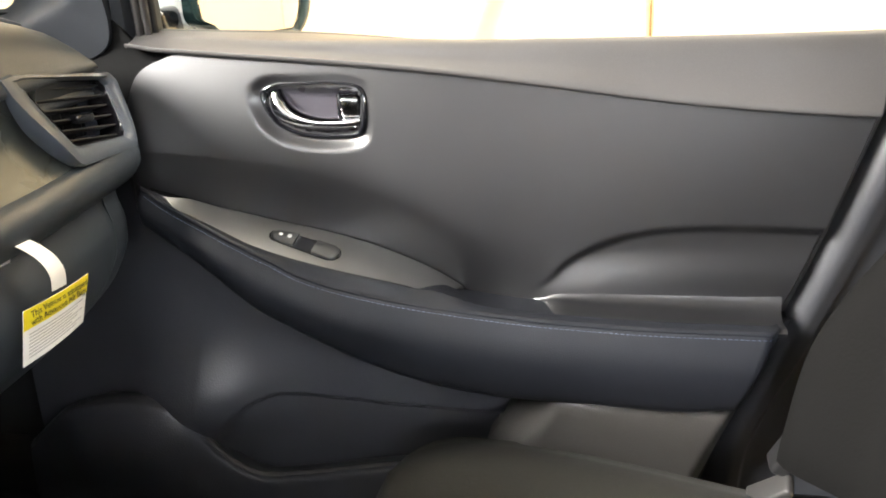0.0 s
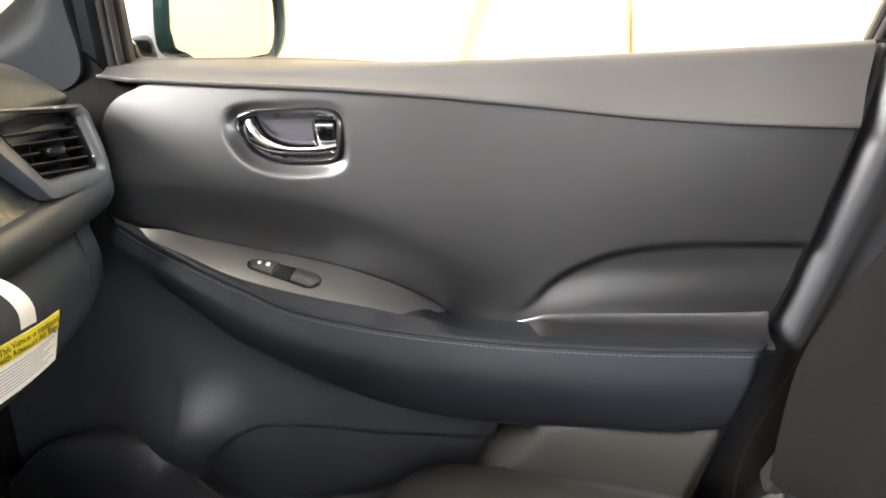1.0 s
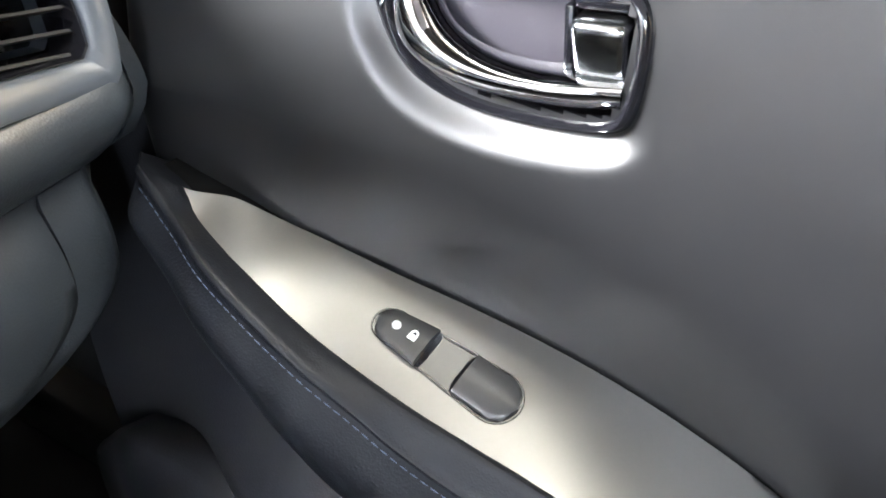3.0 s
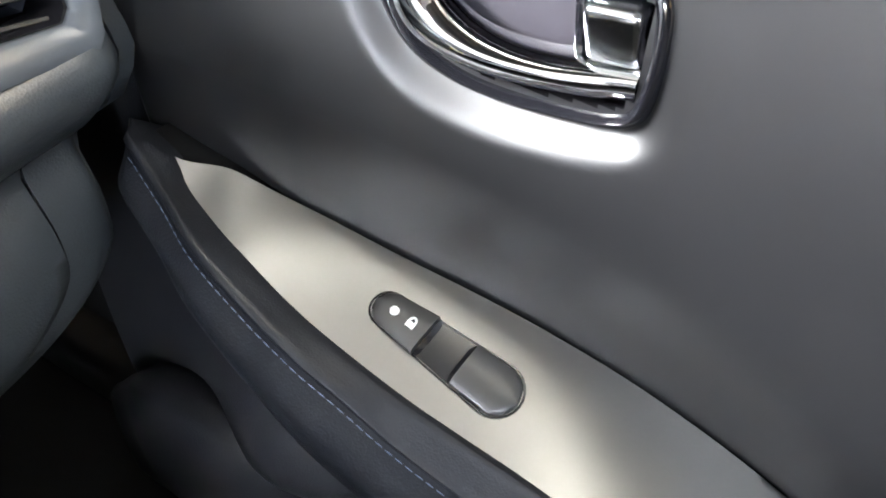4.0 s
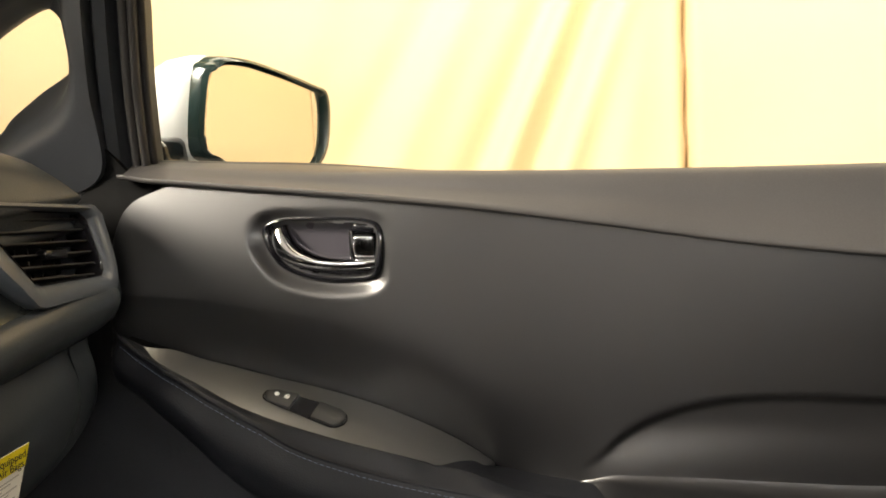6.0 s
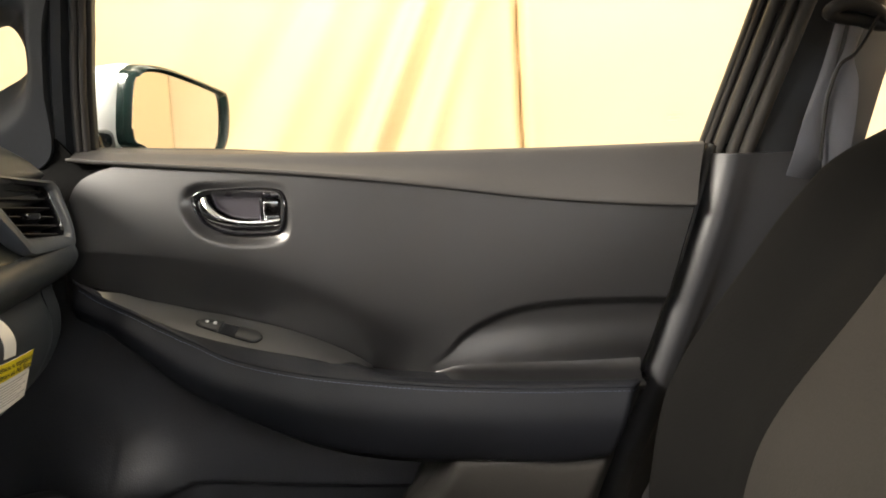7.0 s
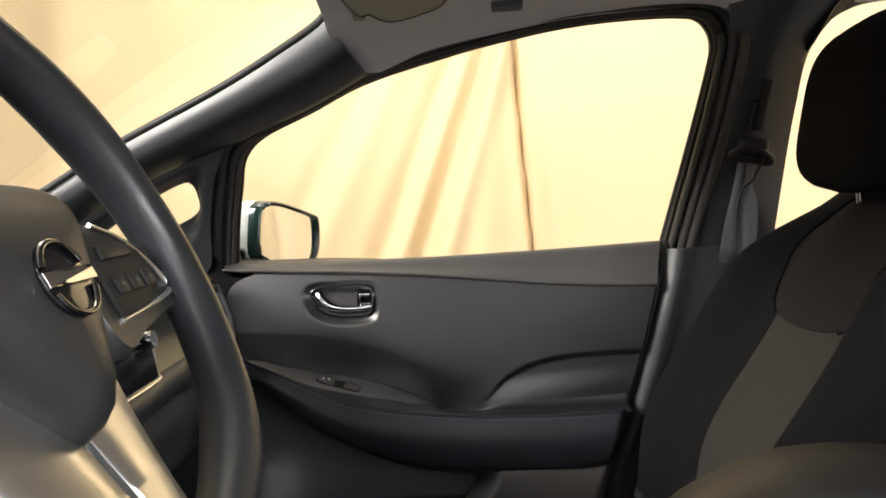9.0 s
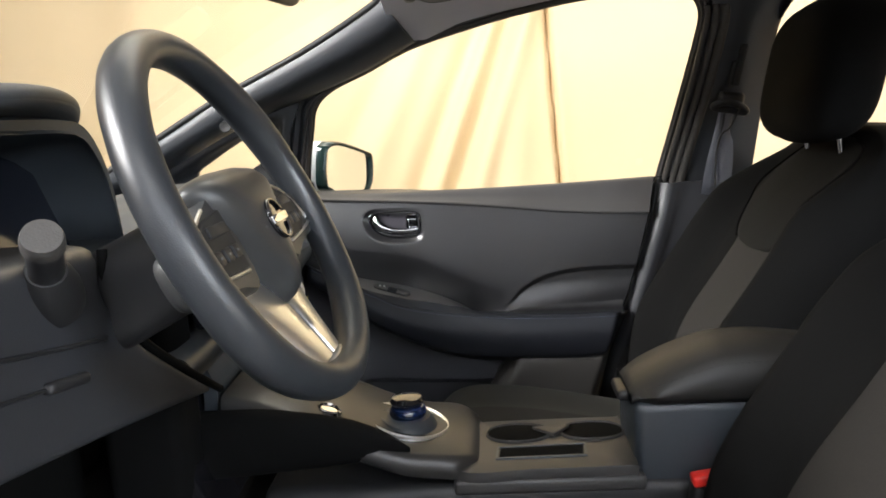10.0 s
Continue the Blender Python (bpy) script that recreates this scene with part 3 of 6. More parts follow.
def key(a0, a1, w0, w1, h0, h1, roundl, roundr):
    """A rocker key between a0 and a1 along the plate."""
    secs = []
    for k in range(15):
        t = k / 14
        a = a0 + (a1 - a0) * t
        w = w0 + (w1 - w0) * t
        if roundl and a - a0 < w / 2:
            w = 2 * math.sqrt(max(1e-9, (w / 2) ** 2 - (w / 2 - (a - a0)) ** 2)) + 0.001
        if roundr and a1 - a < w / 2:
            w = 2 * math.sqrt(max(1e-9, (w / 2) ** 2 - (w / 2 - (a1 - a)) ** 2)) + 0.001
        h = h0 + (h1 - h0) * t
        secs.append([on_plate(a, -w / 2, -0.002), on_plate(a, -w / 2, h - 0.0015), on_plate(a, -w * 0.4, h), on_plate(a, 0, h + 0.0006), on_plate(a, w * 0.4, h), on_plate(a, w / 2, h - 0.0015), on_plate(a, w / 2, -0.002)])
    return loft(secs, sharp=50)


lock = part("lock_button", key(-0.0415, -0.011, 0.0165, 0.0225, 0.0028, 0.0058, True, False), "keycap", plate, "grey lock rocker with two white icons")
part("icon", tube([on_plate(-0.0300 + 0.0017 * math.cos(a), 0.0017 * math.sin(a), 0.0050) for a in np.linspace(0, 2 * math.pi, 18, endpoint=False)], 0.0008, 6, closed=True), "icon", lock, "white round key icon")
part("icon_bar", tube([on_plate(-0.0300, 0.0020, 0.0050), on_plate(-0.0300, -0.0020, 0.0050)], 0.0008, 6), "icon", lock)
part("icon", prism([on_plate(-0.0192 + a, b - 0.0012, 0.0058) for a, b in ((-0.0022, -0.0016), (0.0022, -0.0016), (0.0022, 0.0014), (-0.0022, 0.0014))], tuple(SN * 0.0009)), "icon", lock, "white padlock icon")
part("icon_bar", tube([on_plate(-0.0192 + 0.0017 * math.cos(a), 0.0004 + 0.0022 * math.sin(a), 0.0062) for a in np.linspace(0, math.pi, 10)], 0.0006, 6), "icon", lock)
part("window_button", key(0.012, 0.0425, 0.0235, 0.0235, 0.0052, 0.0040, False, True), "keycap", plate, "grey window rocker")
secs = []
for k in range(17):
    a = -0.0108 + 0.0225 * k / 16
    h = 0.0040 * (2 * k / 16 - 1) ** 2 - 0.0018
    secs.append([on_plate(a, -0.0112, -0.004), on_plate(a, -0.0112, h - 0.0008), on_plate(a, -0.008, h), on_plate(a, 0.008, h), on_plate(a, 0.0112, h - 0.0008), on_plate(a, 0.0112, -0.004)])
part("finger_dip", loft(secs, sharp=60), "gloss", plate, "smooth black finger dip")

# padded armrest roll with a sewn seam
Ys = curve1([-0.26, -0.175, -0.138, -0.101, -0.07, -0.03, 0.05, 0.3, 0.56], [0.825, 0.807, 0.795, 0.78, 0.774, 0.77, 0.77, 0.764, 0.765])
secs, seam = [], []
for i in range(141):
    u = i / 140
    x = -0.182 + u * (0.542 + 0.182)
    za, zb = Za(x), Zb(x)
    end = smooth((0.542 - x) / 0.032) * (0.55 + 0.45 * smooth((x + 0.182) / 0.012))
    ys = Ys(x)
    far = smooth((x - 0.15) / 0.08)
    yl = max(ys + 0.005, Yl(min(x, 0.14))) * (1 - far) + (ys + 0.024) * far
    hgt = za - zb
    yb = ys + 0.012
    zl = (Zpl(min(x, 0.15)) + 0.001) * (1 - far) + (za + 0.003) * far
    rear = smooth((x - 0.12) / 0.06)
    prof = [((yl + 0.03) * (1 - rear) + 0.868 * rear, (zl - 0.018) * (1 - rear) + (Zbot(x) - 0.008) * rear), (yl + 0.003, zl - 0.001), (yl - 0.003, zl + 0.0025), (0.5 * (yl + ys), 0.5 * (zl + za) + 0.0045), (ys + 0.004, za + 0.0065), (ys + 0.0008, za + 0.0042), (ys + 0.0010, za + 0.0022),
            (ys - 0.001, za - 0.002), (ys - 0.011, za - 0.3 * hgt), (ys - 0.012, za - 0.55 * hgt), (ys - 0.006, za - 0.82 * hgt), (ys + 0.004, zb + 0.010), (ys + 0.018, zb + 0.001), (ys + 0.04, zb + 0.002), (ys + 0.085, zb + 0.012)]
    prof = spline(prof, 44)
    slant = 0.36 * smooth((x - 0.42) / 0.12)
    secs.append([(x + slant * (z - 0.665), 0.84 + (y - 0.84) * (0.25 + 0.75 * end), 0.5 * (za + zb) + (z - 0.5 * (za + zb)) * (0.80 + 0.20 * end)) for y, z in prof])
    seam.append((x + slant * (za - 0.665), 0.84 + (ys - 0.0012 - 0.84) * (0.25 + 0.75 * end), za - 0.0008))
armrest = part("armrest", loft(secs, sharp=70), "leather", door, "black leatherette armrest roll with a blue-grey seam")
part("seam_thread", dashes(seam[3:138], 0.0042, 0.0016, 0.00042), "thread", armrest, "blue-grey sewn thread")["kind"] = "stuff"

rows = []
for x in np.linspace(0.215, 0.550, 56):
    ys, za, zp = Ys(x), Za(x), Zbot(x)
    sink = 0.030 * (1 - smooth((x - 0.215) / 0.10))
    back = panel_y(min(x, 0.54), zp + 0.012)
    row = spline([(x, ys + 0.012, za + 0.0005), (x, ys + 0.020, za + 0.0030), (x, ys + 0.034, za + 0.0025), (x, back - 0.012, 0.5 * za + 0.5 * zp + 0.001), (x, back - 0.003, zp + 0.003), (x, back + 0.002, zp + 0.012)], 24)
    rows.append([(min(a, Xr(c) - 0.003), b, c - sink) for a, b, c in row])
part("pull_shelf", slab(rows, (0, 0.003, -0.006), sharp=70), "panel", door, "charcoal shelf behind the armrest roll")


# lower door: inner skin, speaker pod, map pocket, insert
Zk = curve1([-0.42, -0.059, -0.009, 0.104, 0.214, 0.56], [0.56, 0.555, 0.551, 0.544, 0.541, 0.541])
Xk = curve1([0.33, 0.441, 0.484, 0.508, 0.539, 0.556, 0.60], [-0.12, -0.137, -0.141, -0.132, -0.101, -0.055, 0.0])


def lower_y(x, z):
    y = 0.872 - 0.02 * smooth((0.75 - z) / 0.3)
    y -= 0.050 * math.exp(-(((x + 0.17) / 0.085) ** 2 + ((z - 0.545) / 0.07) ** 2))
    y += 0.012 * smooth((Zk(x) - z) / 0.008) * smooth((x - Xk(z)) / 0.010)
    return y


rows = []
for i in range(201):
    x = -0.42 + 0.98 * i / 200
    rows.append([(min(x, Xr(z) + 0.002), lower_y(x, z), z) for z in np.linspace(0.80 if x > -0.16 else 0.86, 0.34, 100)])
part("lower_panel", slab(rows, (0, 0.03, 0), sharp=70), "lower", door, "black lower door panel with a rounded bulge")
Zl = curve1([-0.42, -0.34, -0.25, -0.19, -0.143, -0.11, -0.082, -0.03, 0.10, 0.227, 0.30, 0.5], [0.47, 0.535, 0.555, 0.545, 0.475, 0.446, 0.437, 0.444, 0.470, 0.490, 0.495, 0.495])
secs = []
for i in range(91):
    x = -0.42 + 0.92 * i / 90
    zl = Zl(x)
    pod = math.exp(-((x + 0.26) / 0.10) ** 4)
    prof = [(0.86, zl - 0.012), (0.845, zl - 0.006), (0.832 - 0.006 * pod, zl), (0.824 - 0.010 * pod, zl - 0.001), (0.818 - 0.012 * pod, zl - 0.008), (0.812 - 0.02 * pod, zl - 0.04), (0.808 - 0.022 * pod, zl - 0.10), (0.81, 0.33), (0.86, 0.33)]
    secs.append([(min(x, Xr(z) + 0.001), y, z) for y, z in spline(prof, 30)])
pocket_wall = part("map_pocket", loft(secs, sharp=70), "lower", door, "black map pocket wall with a rounded lip")
# Lighter grey tube paints the highlight along the pocket's lip.
part("pocket_lip", tube(spline([(x, 0.829 - 0.009 * math.exp(-((x + 0.26) / 0.10) ** 4), Zl(x) - 0.0015) for x in np.linspace(-0.205, 0.26, 30)], 90), 0.0045, 10), "console", pocket_wall, "lighter grey lip of the map pocket, for its highlight")
secs = []
for i in range(41):
    s = i / 40
    row = []
    for z, y in spline([(0.628, 0.80), (0.622, 0.776), (0.612, 0.768), (0.58, 0.772), (0.54, 0.780), (0.47, 0.790), (0.36, 0.80)], 24):
        x0 = 0.285 - 0.075 * smooth((0.61 - z) / 0.12)
        x1 = Xr(z) - 0.006
        e = math.exp(-((s) / 0.05) ** 2) + 0.6 * math.exp(-((1 - s) / 0.04) ** 2)
        row.append((x0 + (x1 - x0) * s, y + 0.035 * e, z))
    secs.append(row)
part("pocket_insert", slab(secs, (0, 0.06, 0), sharp=70), "pocket", door, "lighter grey lower insert under the armrest")


# window frame, seals, pane
def on_glass(x, z, d=0.0):
    """A place on the leaning plane of the side glass; d: metres inboard."""
    return (x, 0.94 - 0.36 * (z - 1.01) - d, z)


WIN = [(-0.190, 0.985), (-0.186, 1.012), (-0.170, 1.09), (-0.151, 1.161), (-0.134, 1.214), (-0.092, 1.251), (-0.003, 1.287), (0.105, 1.332), (0.261, 1.370), (0.362, 1.389), (0.462, 1.403),
       (0.561, 1.409), (0.655, 1.408), (0.698, 1.398), (0.721, 1.362), (0.716, 1.305), (0.688, 1.16), (0.657, 1.012), (0.652, 0.975)]
OUT = [(-0.238, 0.985), (-0.232, 1.012), (-0.214, 1.09), (-0.192, 1.17), (-0.165, 1.237), (-0.092, 1.266), (0.001, 1.302), (0.105, 1.347), (0.261, 1.385), (0.362, 1.404), (0.462, 1.418),
       (0.561, 1.424), (0.675, 1.424), (0.735, 1.410), (0.755, 1.370), (0.752, 1.305), (0.726, 1.16), (0.697, 1.012), (0.692, 0.975)]
MID = [(0.55 * a[0] + 0.45 * b[0], 0.55 * a[1] + 0.45 * b[1]) for a, b in zip(WIN, OUT)]
n = 120
wi, wm, wo = spline(WIN, n), spline(MID, n), spline(OUT, n)
frame_secs = []
for a, m_, b in zip(wi, wm, wo):
    frame_secs.append([on_glass(*a, 0.006), on_glass(*a, 0.016), on_glass(a[0] * 0.8 + m_[0] * 0.2, a[1] * 0.8 + m_[1] * 0.2, 0.020), on_glass(a[0] * 0.2 + m_[0] * 0.8, a[1] * 0.2 + m_[1] * 0.8, 0.020),
                       on_glass(*m_, 0.014), on_glass(m_[0] * 0.85 + b[0] * 0.15, m_[1] * 0.85 + b[1] * 0.15, 0.014), on_glass(m_[0] * 0.75 + b[0] * 0.25, m_[1] * 0.75 + b[1] * 0.25, 0.030),
                       on_glass(m_[0] * 0.3 + b[0] * 0.7, m_[1] * 0.3 + b[1] * 0.7, 0.034), on_glass(*b, 0.026), on_glass(*b, -0.01), on_glass(*a, -0.01)])
wf = part("window_frame", loft(frame_secs, sharp=35), "pillar", door, "black ribbed window frame with rubber seals")
# Ribs use the lighter trim colour in place of a highlight.
for k, d in ((0.15, 0.021), (0.62, 0.022)):
    part("frame_rib", tube([on_glass(a[0] + (b[0] - a[0]) * k, a[1] + (b[1] - a[1]) * k, d) for a, b in zip(wi, wm)], 0.0045, 8), "trim", wf, "thin raised rib")
# padded ridges down the rear edge of the frame, highlight put into their grey
for off, d, r in ((0.011, 0.042, 0.0075), (0.028, 0.050, 0.0075), (0.045, 0.054, 0.010)):
    line = [(a[0] + off, a[1], d - 0.016 * smooth((a[1] - 1.18) / 0.2)) for a in wi if a[0] > 0.64 and a[1] < 1.375]
    part("frame_ridge", tube([on_glass(x, z, depth) for x, z, depth in line], r, 12), "pocket", wf, "soft rubber ridge, lighter grey for its highlight")
part("window_seal", tube([on_glass(a[0], a[1], 0.010) for a in wi], 0.005, 8), "rubber", wf)
part("belt_seal", slab([[(x, 0.948, Zs(x) - 0.004 - Drop(x)), (x, 0.943, Zs(x) + 0.003 - Drop(x)), (x, 0.938, Zs(x) + 0.002 - Drop(x))] for x in np.linspace(-0.2, 0.66, 40)], (0, 0.003, -0.004)), "rubber", door)
pane = part("window_pane", mesh("pane", [on_glass(*p) for p in wi], [tuple(range(n))], False), "glass", door, "clear side window glass")
pane.visible_shadow = False
for k, (dx, dz, w) in enumerate(((0, 0.006, 0.016), (0.001, 0.001, 0.018), (-0.001, -0.004, 0.013))):
    part("glass_mark", rbox(*on_glass(0.612 + dx, 1.040 + dz, 0.002), w, 0.0006, 0.0012, 0.0002, 1), "grey_ink", pane, "small etched maker's mark")
# triangular panel ahead of the window, with its little fixed light
rows = []
for x in np.linspace(-0.10, -0.40, 16):
    row = []
    for k in range(14):
        z = 0.88 + (0.118 + 0.042 * smooth((-0.20 - x) / 0.03)) * k / 13
        row.append((x, 0.884 + 0.02 * smooth((-0.22 - x) / 0.1) + (0.024 - 0.36 * max(0, z - 1.0)) * smooth((z - 0.94) / 0.06), z))
    rows.append(row)
# Foot is near-black so the gap between dash and panel looks shaded.
part("front_foot", slab(rows, (0, 0.006, 0)), "well", door, "foot of the corner trim, near-black for the gap's shade")
alone("cowl_side", rbox(-0.55, 0.925, 0.66, 0.62, 0.03, 0.70, 0.006), "carpet", "black trimmed side wall of the footwell", "side trim", "structure")

# Out of view; added so wall light cannot leak behind the panel.
part("outer_skin", rbox(0.21, 1.000, 0.655, 1.04, 0.024, 0.62, 0.010), "paint", door, "unseen white outer door skin, added to keep light out")

# door mirror
secs = []
mo = spline([(-0.169, 1.026), (-0.162, 1.107), (-0.155, 1.122), (-0.145, 1.128), (-0.121, 1.122), (-0.073, 1.096), (-0.058, 1.080), (-0.060, 1.021), (-0.071, 0.990), (-0.084, 0.985), (-0.140, 0.990), (-0.157, 1.005)], 60, closed=True)
mo = [(-0.057 + (x + 0.058) * 0.91, z) for x, z in mo]
mc = (-0.106, 1.055)


def mir(x, z, s, dx, dy, turn=0.0):
    """On the leaning face of the mirror; dx: forwards, dy: outboard, turn: how much steeper it stands."""
    px, pz = mc[0] + (x - mc[0]) * s, mc[1] + (z - mc[1]) * s
    return (px + dx, 1.055 + 1.5 * (px + 0.118) + dy, pz) if not turn else (mc[0] + (px - mc[0]) * 0.93, 1.064 + (1.5 + turn) * 0.93 * (px - mc[0]), pz)


door_mirror = part("door_mirror", loft([[mir(x, z, s, dx, dy) for x, z in mo] for s, dx, dy in ((0.88, -0.012, 0.004), (0.90, 0.0, 0.0), (0.94, 0.004, -0.002), (1.0, 0.002, -0.001), (1.03, -0.012, 0.004), (1.04, -0.035, 0.01), (0.95, -0.07, 0.02), (0.7, -0.10, 0.03))], sharp=60), "teal", door, "white door mirror with a dark rim")
part("mirror_glass", prism([mir(x, z, 0.87, 0, 0, 0.5) for x, z in mo], (-0.003, 0.002, 0)), "mirror", door_mirror, "mirror glass reflecting the cream wall")
part("mirror_cap", loft([[mir(x, z, s, dx, dy) for x, z in mo] for s, dx, dy in ((1.045, -0.022, 0.007), (1.07, -0.04, 0.010), (1.03, -0.075, 0.016), (0.86, -0.115, 0.022), (0.45, -0.140, 0.026))], sharp=60), "paint", door_mirror, "white painted mirror cap")
part("mirror_arm", loft([[(x + a, y + b, z + c) for a, c, b in ((-0.05, -0.015, 0), (0.02, -0.012, 0), (0.02, 0.012, 0), (-0.05, 0.016, 0))] for x, y, z in ((-0.24, 0.945, 1.012), (-0.23, 0.98, 1.012), (-0.20, 1.04, 1.014), (-0.17, 1.06, 1.02))]), "gloss", door_mirror)
part("mirror_foot", rbox(-0.235, 0.985, 1.020, 0.10, 0.07, 0.035, 0.012, 3), "gloss", door_mirror, "gloss black mirror foot")

# ---------------------------------------------------------------- body: pillars, roof lining, floor
def strip(path_a, path_b, n, depth, bulge=0.0, k=8):
    """A trim strip between two edges, crowned inboard and down."""
    a, b = spline(path_a, n), spline(path_b, n)
    rows = []
    for p, q in zip(a, b):
        p, q = Vector(p), Vector(q)
        rows.append([tuple(p.lerp(q, t) + Vector(depth).normalized() * bulge * math.sin(math.pi * t)) for t in np.linspace(0, 1, k)])
    return slab(rows, tuple(-Vector(depth)), sharp=60)


UP = [(-0.78, 0.80, 1.005), (-0.469, 0.770, 1.165), (-0.323, 0.749, 1.237), (-0.123, 0.724, 1.322), (0.021, 0.700, 1.394), (0.060, 0.692, 1.420)]
LO = [(-0.72, 0.90, 0.985), (-0.400, 0.830, 1.135), (-0.261, 0.812, 1.195), (-0.142, 0.799, 1.234), (0.008, 0.779, 1.287), (0.112, 0.763, 1.336)]
pillar = thing("windscreen_pillar", (-0.4, 0.8, 0.9), "black plastic windscreen pillar trim with a crowned face", "pillar trim", kind="structure")
part("pillar_cover", strip(UP, LO, 60, (0.0, -0.025, -0.006), 0.030, 14), "pillar", pillar)
part("pillar_clip", loft([[(-0.315 + r * math.cos(a), 0.765 - h, 1.185 + r * math.sin(a)) for a in np.linspace(0, 2 * math.pi, 24, endpoint=False)] for r, h in ((0.013, -0.01), (0.013, 0.010), (0.011, 0.012), (0.006, 0.0105))]), "rubber", pillar, "round black clip cover")
part("screen_seal", tube(spline([Vector(p) + Vector((-0.004, 0.004, 0.006)) for p in UP], 50), 0.007, 8), "rubber", pillar)

# black corner ahead of the door: runs from the door's window to the pillar, round the little fixed light
QTR = [(-0.448, 1.075), (-0.40, 1.107), (-0.336, 1.142), (-0.271, 1.170), (-0.245, 1.171), (-0.236, 1.148), (-0.242, 1.116), (-0.290, 1.091), (-0.336, 1.066), (-0.371, 1.044), (-0.42, 1.05)]
OUTQ = [(-0.72, 0.975), (-0.55, 1.075), (-0.40, 1.14), (-0.27, 1.198), (-0.165, 1.237), (-0.192, 1.17), (-0.214, 1.09), (-0.232, 1.005), (-0.30, 0.975), (-0.40, 0.96), (-0.55, 0.96)]
nq = 66
qi, qo = spline(QTR, nq, closed=True), spline(OUTQ, nq, closed=True)
secs = []
for a, b in zip(qi, qo):
    row = [on_glass(a[0] + (b[0] - a[0]) * t, a[1] + (b[1] - a[1]) * t, 0.012 + 0.03 * smooth(t * 2.2)) for t in np.linspace(0, 1, 9)]
    secs.append(row + [on_glass(*b, 0.002), on_glass(*a, 0.0)])
corner = thing("front_corner_trim", (-0.35, 0.9, 0.95), "black corner trim round the small fixed window", "corner trim", kind="structure")
part("corner_cover", loft(secs, ring=True, caps=False, sharp=50), "pillar", corner)
q = part("fixed_pane", mesh("pane", [on_glass(*p, 0.004) for p in qi], [tuple(range(nq))], False), "glass", corner, "small fixed window glass")
q.visible_shadow = False

# roof lining over the whole cabin
rows = []
for i in range(49):
    x = 0.062 + 1.72 * i / 48
    row = []
    for j in range(41):
        s = -1 + 2 * j / 40
        zr = 1.470 + 0.035 * math.sin(min(1, (x - 0.03) / 0.9) * math.pi / 2) - 0.05 * smooth((0.16 - x) / 0.13) * 0.6
        ze = curve1([0.03, 0.112, 0.213, 0.354, 0.492, 0.648, 0.723, 1.8], [1.405, 1.338, 1.371, 1.396, 1.413, 1.418, 1.412, 1.40])(x)
        ye = curve1([0.03, 0.112, 0.3, 0.6, 1.8], [0.50, 0.575, 0.570, 0.570, 0.570])(x)
        f = abs(s) ** 3.2
        row.append((x, 0.17 + s * (ye + 0.03), zr + (ze - zr) * f))
    rows.append(row)
alone("ceiling_headliner", slab(rows, (0, 0, 0.02), sharp=70), "headliner", "light grey cloth roof lining above the side windows", "headliner", "structure")
visor = thing("sun_visor", (0.15, 0.55, 1.39), "light grey sun visor folded up against the roof lining", "sun visor")
vis = spline([(0.100, 0.28), (0.108, 0.50), (0.120, 0.612), (0.136, 0.606), (0.150, 0.648), (0.168, 0.664), (0.209, 0.631), (0.252, 0.55), (0.265, 0.30), (0.24, 0.26), (0.12, 0.26)], 80, closed=True)
part("visor_board", prism([(x, y, 1.402) for x, y in vis], (0, 0, 0.018), 0.006, 3), "visor", visor, "grey visor board")
part("visor_edge", tube([(x, y, 1.4035) for x, y in vis], 0.0028, 8, closed=True), "rubber", visor, "dark seam round the visor")
part("visor_pivot", rbox(0.118, 0.640, 1.410, 0.02, 0.02, 0.016, 0.005), "visor", visor)
# Dark cover of a roof grab handle; it gives no light.
light = thing("grab_handle_cover", (0.33, 0.60, 1.42), "small dark grab handle cover in the roof lining", "roof fitting")
part("cover", rbox(0.35, 0.665, 1.416, 0.05, 0.02, 0.012, 0.004, 3, pose(0, 0, 0, -25, 0, 0)), "bezel", light)

rv = thing("rear_view_mirror", (-0.04, 0.17, 1.39), "black rear-view mirror hanging from the windscreen", "rear-view mirror")
part("housing", rbox(-0.045, 0.175, 1.392, 0.030, 0.22, 0.066, 0.014, 4, pose(0, 0, 0, 0, -8, -8)), "black", rv, "black mirror housing")
part("glass", rbox(-0.028, 0.175, 1.393, 0.003, 0.205, 0.054, 0.001, 2, pose(0, 0, 0, 0, -8, -8)), "mirror", rv, "mirror glass")
part("stem", tube([(-0.055, 0.175, 1.40), (-0.075, 0.175, 1.43), (-0.075, 0.175, 1.45)], 0.009, 10), "black", rv)

# centre pillar, with belt
bp = thing("centre_pillar", (0.8, 0.9, 0.4), "black centre pillar trim beside the front seat", "pillar trim", kind="structure")
fa = [on_glass(0.690, 0.985, 0.055), on_glass(0.716, 1.10, 0.046), on_glass(0.734, 1.24, 0.036), on_glass(0.742, 1.36, 0.034), on_glass(0.735, 1.425, 0.034)]
fb = [on_glass(0.872, 0.985, 0.02), on_glass(0.874, 1.10, 0.02), on_glass(0.880, 1.24, 0.02), on_glass(0.893, 1.345, 0.025), on_glass(0.955, 1.425, 0.04)]
part("upper_cover", strip(fa, fb, 40, (0.0, -0.03, 0.0), 0.022, 12), "pillar", bp, "black upper pillar cover")
part("belt_slot", rbox(*on_glass(0.800, 1.245, 0.068), 0.016, 0.012, 0.09, 0.004, 2, pose(0, 0, 0, 18, 8, 0)), "rubber", bp, "dark slot of the belt height slider")
